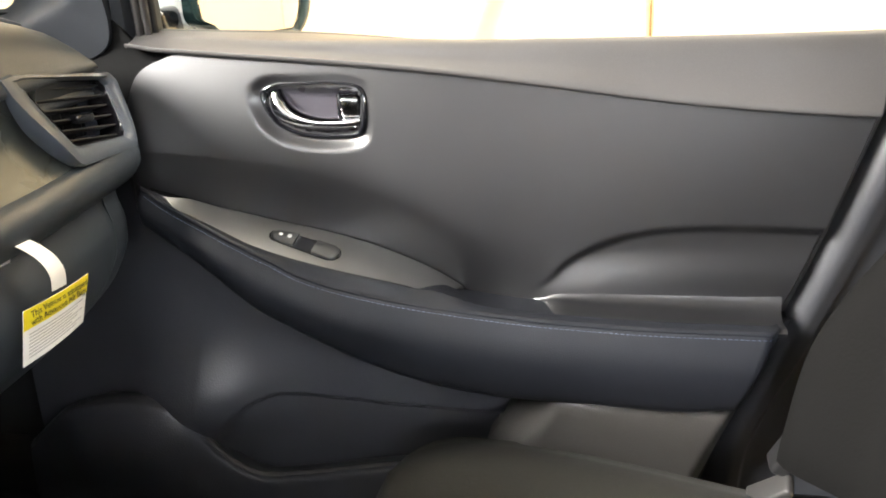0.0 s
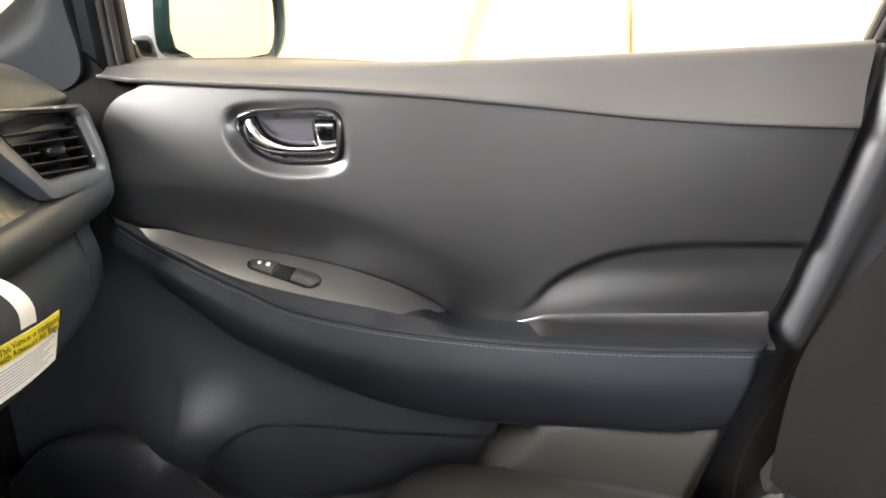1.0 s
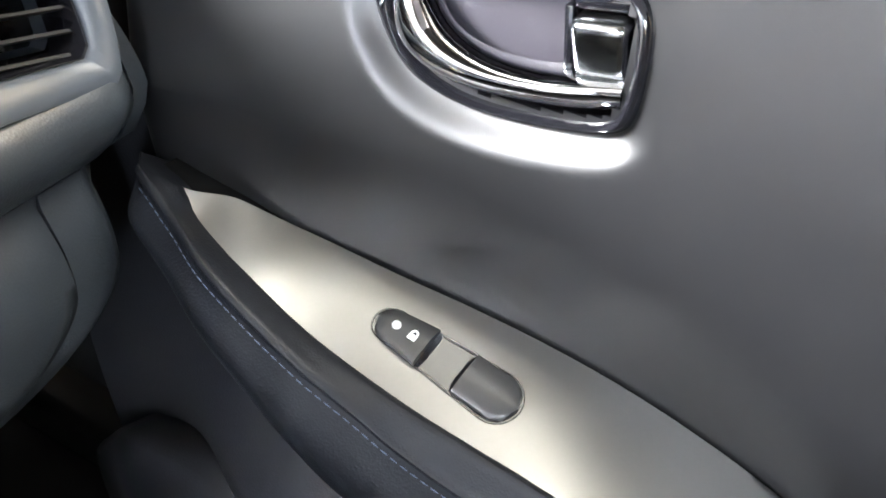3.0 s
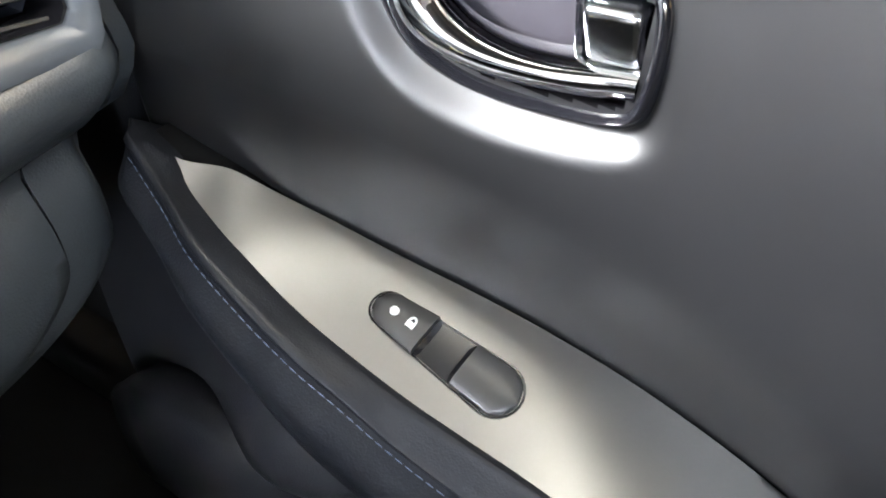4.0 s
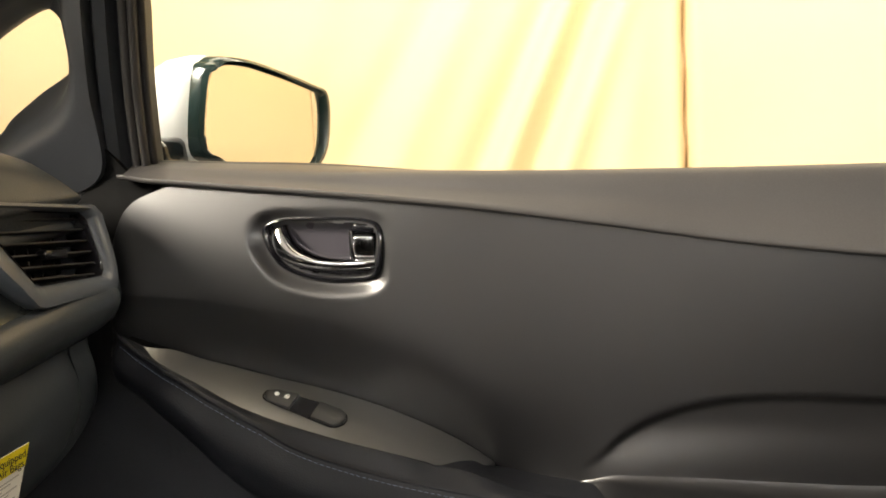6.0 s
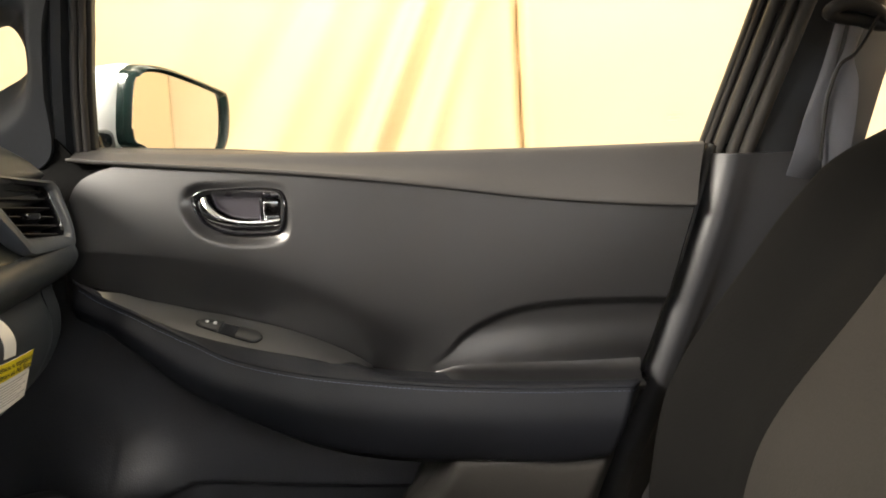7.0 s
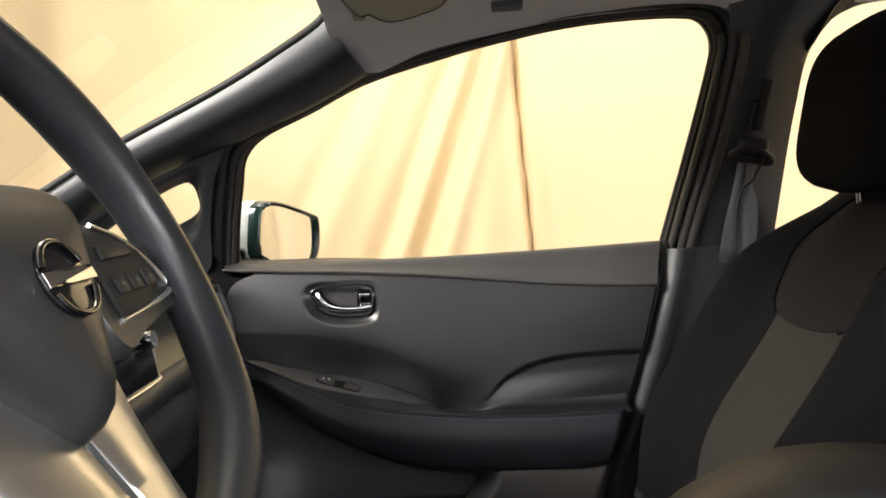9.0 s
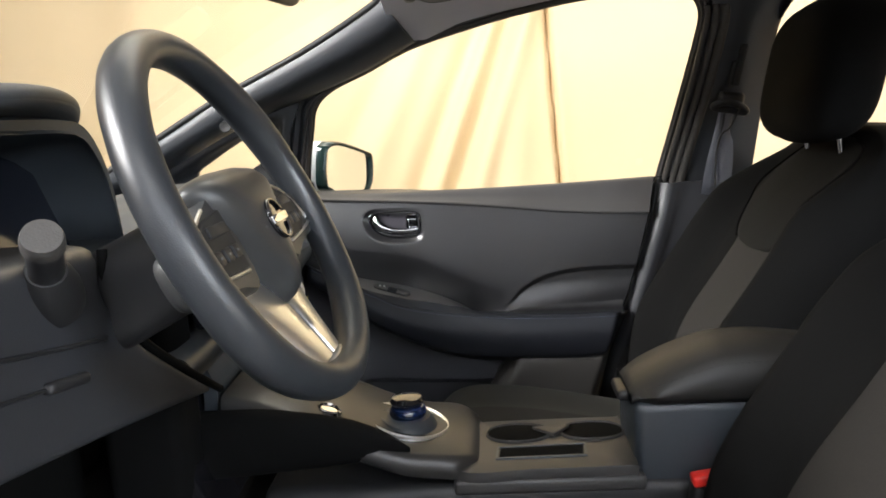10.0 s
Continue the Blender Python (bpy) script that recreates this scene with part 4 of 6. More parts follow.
fa = [(0.641, 0.848, 0.995), (0.616, 0.834, 0.90), (0.583, 0.834, 0.79), (0.541, 0.836, 0.66), (0.498, 0.845, 0.52), (0.50, 0.86, 0.36)]
fb = [(0.90, 0.86, 0.995), (0.90, 0.86, 0.90), (0.90, 0.86, 0.79), (0.90, 0.86, 0.66), (0.90, 0.86, 0.52), (0.90, 0.86, 0.36)]
rows = []
for p in spline(fa, 40):
    row = spline([(p[0] - 0.002, p[1] + 0.040, p[2]), (p[0] + 0.002, p[1] + 0.016, p[2]), (p[0] + 0.012, p[1] + 0.003, p[2]), (p[0] + 0.026, p[1] - 0.004, p[2]),
                  (p[0] + 0.042, p[1] - 0.001, p[2]), (p[0] + 0.075, p[1] + 0.007, p[2]), (0.80, p[1] + 0.010, p[2]), (0.90, 0.862, p[2])], 40)
    rows.append(row)
part("lower_cover", slab(rows, (0, 0.012, 0), sharp=70), "knee", bp, "charcoal lower pillar cover with a rounded front ridge")
ga = [(0.640, 0.865, 1.005), (0.620, 0.85, 0.935), (0.588, 0.845, 0.811), (0.554, 0.845, 0.705), (0.516, 0.85, 0.588), (0.47, 0.86, 0.40)]
part("door_seal", tube(spline([(x + 0.006, y + 0.008, z) for x, y, z in ga], 40), 0.007, 10), "rubber", bp, "black rubber door seal")
# Jamb strip in near-black for the shade in the door gap.
part("door_jamb", strip([(x - 0.014, y + 0.035, z) for x, y, z in ga], [(x + 0.07, y + 0.035, z) for x, y, z in ga], 30, (0, -0.015, 0)), "well", bp)
sb = thing("seat_belt", (0.79, 0.80, 0.62), "dark grey seat belt hanging from its guide on the pillar", "seat belt")
gx, gy, gz = on_glass(0.788, 1.172, 0.085)
loop = [(0.780 + 0.034 * math.cos(a), 0.790 - 0.004 * math.sin(a), 1.160 + 0.008 * math.sin(a) + 0.006 * math.cos(a) ** 2 - 0.012 * math.cos(a) ** 2 - 0.007 * math.cos(a)) for a in np.linspace(0, 2 * math.pi, 40, endpoint=False)]
part("guide", tube(loop, 0.0080, 12, closed=True), "black", sb, "glossy black belt guide loop")
part("guide_cap", rbox(0.783, 0.792, 1.176, 0.056, 0.020, 0.030, 0.010, 4, pose(0, 0, 0, 0, 8, 0)), "black", sb, "black cap of the belt guide")
part("slider", rbox(gx + 0.002, gy + 0.006, gz + 0.055, 0.016, 0.014, 0.060, 0.005, 3, pose(0, 0, 0, 18, 8, 0)), "black", sb, "black height slider")
part("webbing_edge", tube(spline([(0.800, 0.782, 1.158), (0.790, 0.784, 1.134), (0.777, 0.785, 1.113), (0.764, 0.788, 1.103), (0.757, 0.790, 1.085), (0.751, 0.791, 1.05), (0.750, 0.792, 0.99)], 40), 0.0022, 8), "rubber", sb, "dark turned edge of the webbing")


def web(a, b):
    """Webbing between two edge lines."""
    rows = []
    for p, q in zip(spline(a, 40), spline(b, 40)):
        p, q = Vector(p), Vector(q)
        rows.append([tuple(p.lerp(q, t) + Vector((0, -0.003 * math.sin(math.pi * t), 0))) for t in (0, 0.25, 0.5, 0.75, 1)])
    return slab(rows, (0, 0.0016, 0), sharp=60)


part("webbing", web([(0.761, 0.8, 1.155), (0.75, 0.806, 1.097), (0.739, 0.815, 1.045), (0.734, 0.83, 0.994), (0.738, 0.86, 0.956)], [(0.771, 0.798, 1.155), (0.763, 0.802, 1.097), (0.759, 0.811, 1.045), (0.768, 0.83, 0.989), (0.784, 0.86, 0.954)]), "belt", sb, "grey belt webbing")
part("webbing", web([(0.774, 0.792, 1.167), (0.77, 0.795, 1.121), (0.756, 0.797, 1.082), (0.751, 0.798, 1.045), (0.757, 0.8, 0.978), (0.76, 0.81, 0.913)], [(0.799, 0.792, 1.167), (0.783, 0.797, 1.115), (0.788, 0.792, 1.081), (0.787, 0.79, 1.037), (0.783, 0.792, 0.984), (0.787, 0.81, 0.912)]), "belt", sb, "grey belt webbing, folded once")
part("belt_tongue", rbox(0.546, 0.755, 0.527, 0.012, 0.03, 0.060, 0.004, 3, pose(0, 0, 0, 20, 40, 0)), "console", sb, "dull steel belt tongue")
part("anchor_cover", rbox(0.562, 0.765, 0.570, 0.026, 0.03, 0.045, 0.006, 3, pose(0, 0, 0, 10, 20, 0)), "black", sb, "black anchor cover")

# driver's side of the body, behind the open door: unseen, added to block lamp light
bd = thing("centre_pillar_driver", (0.8, -0.52, 0.4), "unseen centre pillar added behind the driver's seat to block light", "pillar trim", kind="structure")
part("upper_cover", rbox(0.82, -0.50, 1.20, 0.13, 0.06, 0.50, 0.02, 3, pose(0, 0, 0, -15, 12, 0)), "pillar", bd)
part("lower_cover", rbox(0.80, -0.54, 0.66, 0.20, 0.07, 0.64, 0.02), "console", bd)
rd = thing("rear_side_trim_driver", (1.3, -0.54, 0.4), "unseen rear side trim added on the driver's side to block light", "side trim", kind="structure")
part("rear_panel", rbox(1.40, -0.56, 0.70, 0.98, 0.08, 0.62, 0.03), "panel", rd)
# car floor, sills, front bulkhead
alone("floor", rbox(0.35, 0.17, 0.33, 2.4, 1.42, 0.04, 0.01), "carpet", "black carpeted cabin floor", "car floor", "structure")
alone("bulkhead", rbox(-0.80, 0.17, 0.66, 0.06, 1.46, 0.62, 0.02), "carpet", "black carpeted bulkhead under the dashboard", "bulkhead", "structure")
alone("sill_passenger", rbox(0.2, 0.90, 0.36, 2.0, 0.10, 0.10, 0.02), "black", "black door sill cover", "sill", "structure")
# Two near-black sheets stand in for the deep shade of the footwell.
alone("tunnel_side", rbox(-0.34, 0.075, 0.48, 0.80, 0.03, 0.26, 0.012), "well", "tunnel side, near-black for the shade in the driver's footwell", "footwell lining", "structure")
alone("footwell_shade", rbox(-0.36, -0.32, 0.60, 0.03, 0.80, 0.50, 0.01), "well", "near-black sheet for the shade across the driver's footwell", "footwell lining", "structure")
# Unseen; blocks light from the floor outside the driver's door.
alone("cowl_side_driver", rbox(-0.55, -0.60, 0.66, 0.62, 0.03, 0.70, 0.006), "carpet", "unseen driver's footwell side wall, added to block floor light", "side trim", "structure")
rp = thing("rear_side_trim", (1.3, 0.88, 0.4), "black rear side trim under the rear window", "side trim", kind="structure")
part("rear_panel", rbox(1.38, 0.90, 0.70, 0.98, 0.08, 0.62, 0.03), "panel", rp)
fa = [on_glass(0.885, 1.33, 0.02), on_glass(0.94, 1.395, 0.02), on_glass(1.1, 1.415, 0.02), on_glass(1.7, 1.40, 0.02)]
fb = [on_glass(0.885, 1.345, 0.05), on_glass(0.94, 1.425, 0.05), on_glass(1.1, 1.435, 0.05), on_glass(1.7, 1.43, 0.05)]
part("rear_frame", strip(fa, fb, 30, (0, -0.02, 0)), "pillar", rp)
# windscreen
rows = [[(-0.82 + 0.86 * t, 0.17 + s * (0.64 - 0.10 * t), 0.99 + 0.46 * t + 0.03 * math.sin(math.pi * t)) for s in np.linspace(-1, 1, 9)] for t in np.linspace(0, 1, 9)]
ws = alone("windscreen", mesh("windscreen", [p for r in rows for p in r], [(i * 9 + j, i * 9 + j + 1, i * 9 + j + 10, i * 9 + j + 9) for i in range(8) for j in range(8)]), "screen_glass", "clear raked windscreen", "windscreen", "structure")
ws.visible_shadow = False

# ---------------------------------------------------------------- dashboard
dash = thing("dashboard", (-0.3, 0.17, 0.6), "charcoal dashboard with vents, satin trim and glove box", "dashboard")
Yend = curve1([0.70, 0.726, 0.74, 0.80, 0.855, 0.862, 0.89, 0.93, 0.985, 1.02], [0.62, 0.675, 0.72, 0.795, 0.798, 0.818, 0.842, 0.840, 0.822, 0.80])
Xd = curve1([0.66, 0.70, 0.73, 0.77, 0.82, 0.855], [-0.33, -0.255, -0.205, -0.175, -0.168, -0.176])


def dash_x(y):
    """How far the dash face stands back, along the car's width."""
    return -0.018 * smooth((y - 0.60) / 0.25) + 0.02 * smooth((0.5 - y) / 0.5)


# top pad, its crown falling towards the door
rise = curve1([0.0, 0.2, 0.55, 0.62, 0.70, 0.77, 0.83, 0.88], [0.0, 0.018, 0.036, 0.030, 0.017, 0.003, -0.015, -0.030])
rows = []
for i in range(61):
    s = i / 60
    row = []
    for x, z in spline([(-0.84, 0.965), (-0.62, 1.005), (-0.42, 1.040), (-0.30, 1.045), (-0.235, 1.036), (-0.200, 1.018), (-0.186, 1.000), (-0.183, 0.990), (-0.19, 0.984)], 30):
        ye = Yend(min(z, 1.02)) + 0.05 * smooth((-0.2 - x) / 0.25)
        y = -0.74 + (ye + 0.74) * s
        row.append((x + dash_x(y), y, z + rise(y) * smooth((z - 0.98) / 0.05)))
    rows.append(row)
part("top_pad", slab(rows, (-0.01, 0, -0.03), sharp=70), "dashtop", dash, "black grained top pad")
slot = part("demister_slot", slab([[(x + dash_x(y), y, z + rise(y) + 0.002) for x, z in ((-0.274, 1.0435), (-0.265, 1.0425), (-0.256, 1.0408))] for y in np.linspace(0.685, 0.79, 16)], (0, 0, -0.004)), "well", dash, "dark demister slot")
part("slot_lip", tube([(-0.253 + dash_x(y), y, 1.0405 + rise(y) + 0.001) for y in np.linspace(0.68, 0.80, 16)], 0.0025, 8), "bezel", slot)
# satin trim band
rows = []
for i in range(61):
    y = 0.20 + (0.70 - 0.20) * i / 60
    rows.append([(x + dash_x(y), y, z) for x, z in spline([(-0.186, 0.990), (-0.190, 0.975), (-0.190, 0.95), (-0.178, 0.925), (-0.163, 0.910)], 14)])
part("trim_band", slab(rows, (-0.02, 0, 0), sharp=70), "dashtrim", dash, "satin grey concave trim band")
# padded lower band
rows = []
for i in range(81):
    s = i / 80
    row = []
    for x, z in spline([(-0.175, 0.911), (-0.158, 0.908), (-0.149, 0.898), (-0.148, 0.885), (-0.156, 0.870), (-0.170, 0.861), (-0.185, 0.858)], 18):
        y = -0.02 + (Yend(z) + 0.02) * s
        row.append((x + dash_x(y) - 0.03 * smooth((s - 0.965) / 0.035), y, z))
    rows.append(row)
part("lower_band", slab(rows, (-0.03, 0, 0), sharp=70), "dash", dash, "padded charcoal band under the trim")
# end wall of the dash, facing the door
rows = []
for z in np.linspace(0.74, 0.985, 24):
    rows.append([(x + dash_x(0.8), Yend(z) - 0.003 - 0.01 * smooth((-0.19 - x) / 0.05), z) for x in np.linspace(-0.165 - 0.030 * smooth((z - 0.89) / 0.09) if z > 0.86 else Xd(z) - 0.004, -0.55, 10)])
part("end_wall", slab(rows, (0, -0.01, 0), sharp=70), "dash", dash)

# side vent: bezel, cavity, slats
VB = [(0.640, 1.006), (0.660, 1.008), (0.836, 0.980), (0.842, 0.970), (0.820, 0.904), (0.815, 0.898), (0.704, 0.909), (0.694, 0.913)]
VI = [(0.680, 0.997), (0.692, 0.996), (0.816, 0.975), (0.822, 0.968), (0.811, 0.920), (0.805, 0.915), (0.716, 0.927), (0.708, 0.931)]



def face_x(y, z):
    return -0.156 - 0.030 * smooth((z - 0.90) / 0.10) + dash_x(y)


vb, vi = [], []
for ring_, outp in ((VB, vb), (VI, vi)):
    k = len(ring_)
    for i in range(k):
        (a, b), (c, d) = ring_[i], ring_[(i + 1) % k]
        outp += [(a + (c - a) * t, b + (d - b) * t) for t in (0, 0.2, 0.4, 0.6, 0.8)]
secs = []
for (yo, zo), (yi_, zi) in zip(vb, vi):
    f = lambda y, z, dx: (face_x(y, z) + dx, y, z)
    lerp = lambda t: (yo + (yi_ - yo) * t, zo + (zi - zo) * t)
    secs.append([f(yo, zo, -0.02), f(yo, zo, -0.001), f(*lerp(0.12), 0.004), f(*lerp(0.45), 0.005), f(*lerp(0.85), 0.001), f(*lerp(1.0), -0.004), f(*lerp(1.02), -0.05), f(*lerp(0.5), -0.05)])
vent = part("side_vent", loft(secs, ring=True, caps=False, sharp=45), "bezel", dash, "grey side air vent with black slats")
part("vent_back", prism([(face_x(y, z) - 0.048, y, z) for y, z in vi], (-0.004, 0, 0)), "gloss", vent)
part("inner_rim", loft([[(face_x(0.75 + (y - 0.75) * s, 0.95 + (z - 0.95) * s) + dx, 0.75 + (y - 0.75) * s, 0.95 + (z - 0.95) * s) for y, z in vi] for s, dx in ((1.0, -0.003), (0.97, -0.002), (0.95, -0.006), (0.95, -0.03))], caps=False, sharp=60), "gloss", vent, "gloss black inner rim")
for k in range(6):
    t = (k + 0.6) / 6.2
    z0 = 0.985 - 0.066 * t
    yl = 0.684 + (0.712 - 0.684) * t
    yr = 0.820 - 0.010 * t
    rows = []
    for i in range(9):
        s = i / 8
        y = yl + (yr - yl) * s
        z = z0 + 0.008 - 0.018 * s
        x = face_x(y, z) - 0.008
        rows.append([(x, y, z), (x - 0.002, y, z + 0.0012), (x - 0.022, y, z - 0.004), (x - 0.022, y, z - 0.006), (x - 0.002, y, z - 0.0012)])
    part("slat", loft(rows, sharp=40), "black", vent)
for k in range(5):
    y = 0.715 + 0.018 * k
    part("blade", rbox(face_x(y, 0.95) - 0.036, y, 0.95, 0.018, 0.0016, 0.06, 0.0006, 1), "black", vent)
part("vent_tab", rbox(face_x(0.752, 0.95) - 0.004, 0.752, 0.947, 0.012, 0.03, 0.009, 0.003, 2, pose(0, 0, 0, -8, 0, 0)), "gloss", vent, "gloss black vent tab")
# speaker grille in the dash top, by the pillar
grille = part("top_grille", prism([(x, y, 1.028) for x, y in spline([(-0.50, 0.62), (-0.36, 0.66), (-0.33, 0.72), (-0.40, 0.78), (-0.52, 0.80), (-0.56, 0.70)], 30, closed=True)], (0, 0, 0.008), 0.002), "bezel", dash, "grey grille in the dash top")
for k in range(7):
    part("slot", rbox(-0.47 + 0.02 * k, 0.71, 1.0366, 0.006, 0.10, 0.002, 0.0005, 1), "black", grille)

# glove box
rows = []
for i in range(61):
    s = i / 60
    row = []
    for j in range(31):
        z = 0.857 - 0.185 * j / 30
        ye = Yend(z) - 0.0385
        y = 0.10 + (ye - 0.10) * s
        row.append((Xd(z) + dash_x(y) + 0.004 * math.sin(math.pi * min(1, (0.857 - z) / 0.12)) - 0.003 * smooth((s - 0.985) / 0.015), y, z))
    rows.append(row)
part("glove_box", slab(rows, (-0.02, 0, 0), sharp=70), "dash", dash, "charcoal glove box lid")
rows = []
for i in range(9):
    s = i / 8
    row = []
    for j in range(31):
        z = 0.856 - 0.185 * j / 30
        ye = Yend(z)
        y = ye - 0.037 + 0.037 * s
        row.append((Xd(z) + dash_x(y) - 0.001 - 0.02 * smooth((s - 0.85) / 0.15), y, z))
    rows.append(row)
part("end_cap", slab(rows, (-0.02, 0, 0), sharp=70), "dash", dash, "charcoal end cap beside the glove box")
part("glove_latch", rbox(-0.205, 0.33, 0.715, 0.012, 0.06, 0.018, 0.005), "satin", dash, "small silver latch")
# centre stack and driver's side
part("centre_fascia", rbox(-0.215, 0.17, 0.76, 0.10, 0.34, 0.30, 0.03, 4, pose(0, 0, 0, 0, -12, 0)), "gloss", dash, "gloss black centre fascia")
unit = part("display_surround", rbox(-0.140, 0.190, 0.972, 0.040, 0.262, 0.100, 0.010, 4, pose(0, 0, 0, 0, -8, 0)), "gloss", dash, "gloss black display surround")
part("display", rbox(-0.1182, 0.165, 0.979, 0.004, 0.180, 0.056, 0.001, 2, pose(0, 0, 0, 0, -8, 0)), "screen", unit, "dark display glass")
for z in (0.982,):
    part("display_knob", tube([(-0.124, 0.283, z), (-0.104, 0.283, z + 0.003)], 0.010, 20), "chrome", unit, "small chrome knob")
part("fascia_strip", tube(spline([(-0.116, 0.07, 0.936), (-0.112, 0.17, 0.932), (-0.115, 0.308, 0.929), (-0.119, 0.320, 0.937), (-0.122, 0.320, 0.965)], 30), 0.0025, 8), "satin", dash, "thin silver strip under the display")

# warning tag on the glove box
tag = thing("warning_tag", (-0.14, 0.60, 0.77), "white and yellow warning tag looped over the glove box edge", "tag")
TAG = [(0.548, 0.829), (0.641, 0.822), (0.634, 0.773), (0.545, 0.775)]


def on_tag(u, v, h=0.0):
    """u along, v down the card."""
    a, b, c, d = (np.array(p) for p in TAG)
    p = (a * (1 - u) + b * u) * (1 - v) + (d * (1 - u) + c * u) * v
    return (-0.140 - 0.012 * v + h + 0.003 * math.sin(math.pi * u), p[0], p[1])


part("card", slab([[on_tag(u, v) for v in np.linspace(0, 1, 12)] for u in np.linspace(0, 1, 16)], (-0.0008, 0, 0)), "white", tag, "white printed card")
part("card_head", slab([[on_tag(u, v, 0.0004) for v in np.linspace(0.0, 0.36, 8)] for u in np.linspace(0, 1, 16)], (-0.0003, 0, 0)), "yellow", tag, "yellow heading band")
loop = spline([(-0.172, 0.575, 0.858), (-0.160, 0.574, 0.880), (-0.150, 0.580, 0.878), (-0.140, 0.590, 0.862), (-0.136, 0.595, 0.845), (-0.139, 0.597, 0.828)], 24)
part("loop", slab([[(x, y - 0.010, z + 0.001), (x, y, z), (x, y + 0.010, z - 0.001)] for x, y, z in loop], (-0.0008, 0, 0)), "white", tag, "white paper loop")


def lettering(text, size, m, name, parent):
    c = bpy.data.curves.new(name, "FONT")
    c.body, c.size, c.extrude, c.align_x = text, size, 0.0001, "CENTER"
    ob = bpy.data.objects.new(name, c)
    dg = bpy.context.evaluated_depsgraph_get()
    scene.collection.objects.link(ob)
    bpy.context.view_layer.update()
    me = bpy.data.meshes.new_from_object(ob.evaluated_get(bpy.context.evaluated_depsgraph_get()))
    bpy.data.objects.remove(ob)
    me.transform(m)
    return part(name, me, "ink", parent)


tilt = math.degrees(math.atan2(0.007, 0.093))
turn = Matrix(((0, 0, 1, 0), (1, 0, 0, 0), (0, 1, 0, 0), (0, 0, 0, 1))) @ pose(0, 0, 0, 0, 0, -tilt)
for text, v in (("This Vehicle is Equipped", 0.16), ("with Advanced Air Bags", 0.31)):
    p = on_tag(0.5, v, 0.0010)
    lettering(text, 0.0083, Matrix.Translation(p) @ turn, "heading", tag)
for k in range(8):
    v = 0.45 + 0.06 * k
    part("print_line", slab([[on_tag(u, v + dv, 0.0004) for dv in (0, 0.022)] for u in np.linspace(0.07, 0.93 - 0.1 * (k % 3), 10)], (-0.0002, 0, 0)), "grey_ink", tag)

# ---------------------------------------------------------------- steering wheel
WC, WT = Vector((0.033, -0.204, 1.104)), math.radians(25.6)
W1, W2 = Vector((0, 1, 0)), Vector((-math.sin(WT), 0, math.cos(WT)))
W3 = Vector((math.cos(WT), 0, math.sin(WT)))


def wp(a, b, h=0.0):
    """a: to the passenger side, b: up the wheel, h: towards the driver."""
    return tuple(WC + W1 * a + W2 * b + W3 * h)


wheel = thing("steering_wheel", tuple(WC), "black leather steering wheel with satin silver lower spokes", "steering wheel")
secs = []
for i in range(120):
    t = 2 * math.pi * i / 120
    low = smooth((-math.sin(t) - 0.5) / 0.5)
    r = 0.178
    rr = 0.0165 + 0.0016 * max(0, math.cos(4 * (t - 0.6)))
    cx, cy = r * math.cos(t), r * math.sin(t) + 0.010 * low
    secs.append([wp(cx + math.cos(t) * math.cos(p) * rr, cy + math.sin(t) * math.cos(p) * rr, math.sin(p) * rr * 1.1) for p in np.linspace(0, 2 * math.pi, 18, endpoint=False)])
part("rim", loft(secs, ring=True, caps=False, sharp=80), "wheel", wheel, "black leather rim")


# hub cover
half = [(0.0, 0.058), (0.040, 0.057), (0.073, 0.051), (0.080, 0.037), (0.067, 0.008), (0.047, -0.024), (0.024, -0.060), (0.011, -0.080)]
ho = spline(half + [(0.0, -0.084)] + [(-a, b) for a, b in half[:0:-1]], 80, closed=True)
part("hub_cover", loft([[wp(a * s, -0.006 + (b + 0.006) * s, h) for a, b in ho] for s, h in ((0.96, -0.034), (1.0, -0.022), (0.995, -0.014), (0.96, -0.006), (0.88, 0.003), (0.74, 0.010), (0.5, 0.0145), (0.25, 0.0165), (0.06, 0.017))], sharp=60), "hub", wheel, "grey-black padded hub cover")
EB = -0.009
emb = part("emblem", prism([wp(0.021 * math.cos(a), EB + 0.021 * math.sin(a), 0.0150) for a in np.linspace(0, 2 * math.pi, 36, endpoint=False)], tuple(W3 * 0.003), 0.001), "gloss", wheel, "round black badge with chrome arcs")
for a0 in (0.35, 0.35 + math.pi):
    part("emblem_arc", tube([wp(0.0195 * math.cos(a0 + t), EB + 0.0195 * math.sin(a0 + t), 0.0190) for t in np.linspace(0, math.pi - 0.7, 26)], 0.0020, 10, flat=0.7), "dark_chrome", emb, "dark chrome arc")
part("emblem_bar", prism([wp(a, EB + b, 0.0180) for a, b in ((-0.023, -0.004), (0.023, -0.004), (0.023, 0.004), (-0.023, 0.004))], tuple(W3 * 0.003), 0.001), "chrome", emb, "chrome bar")
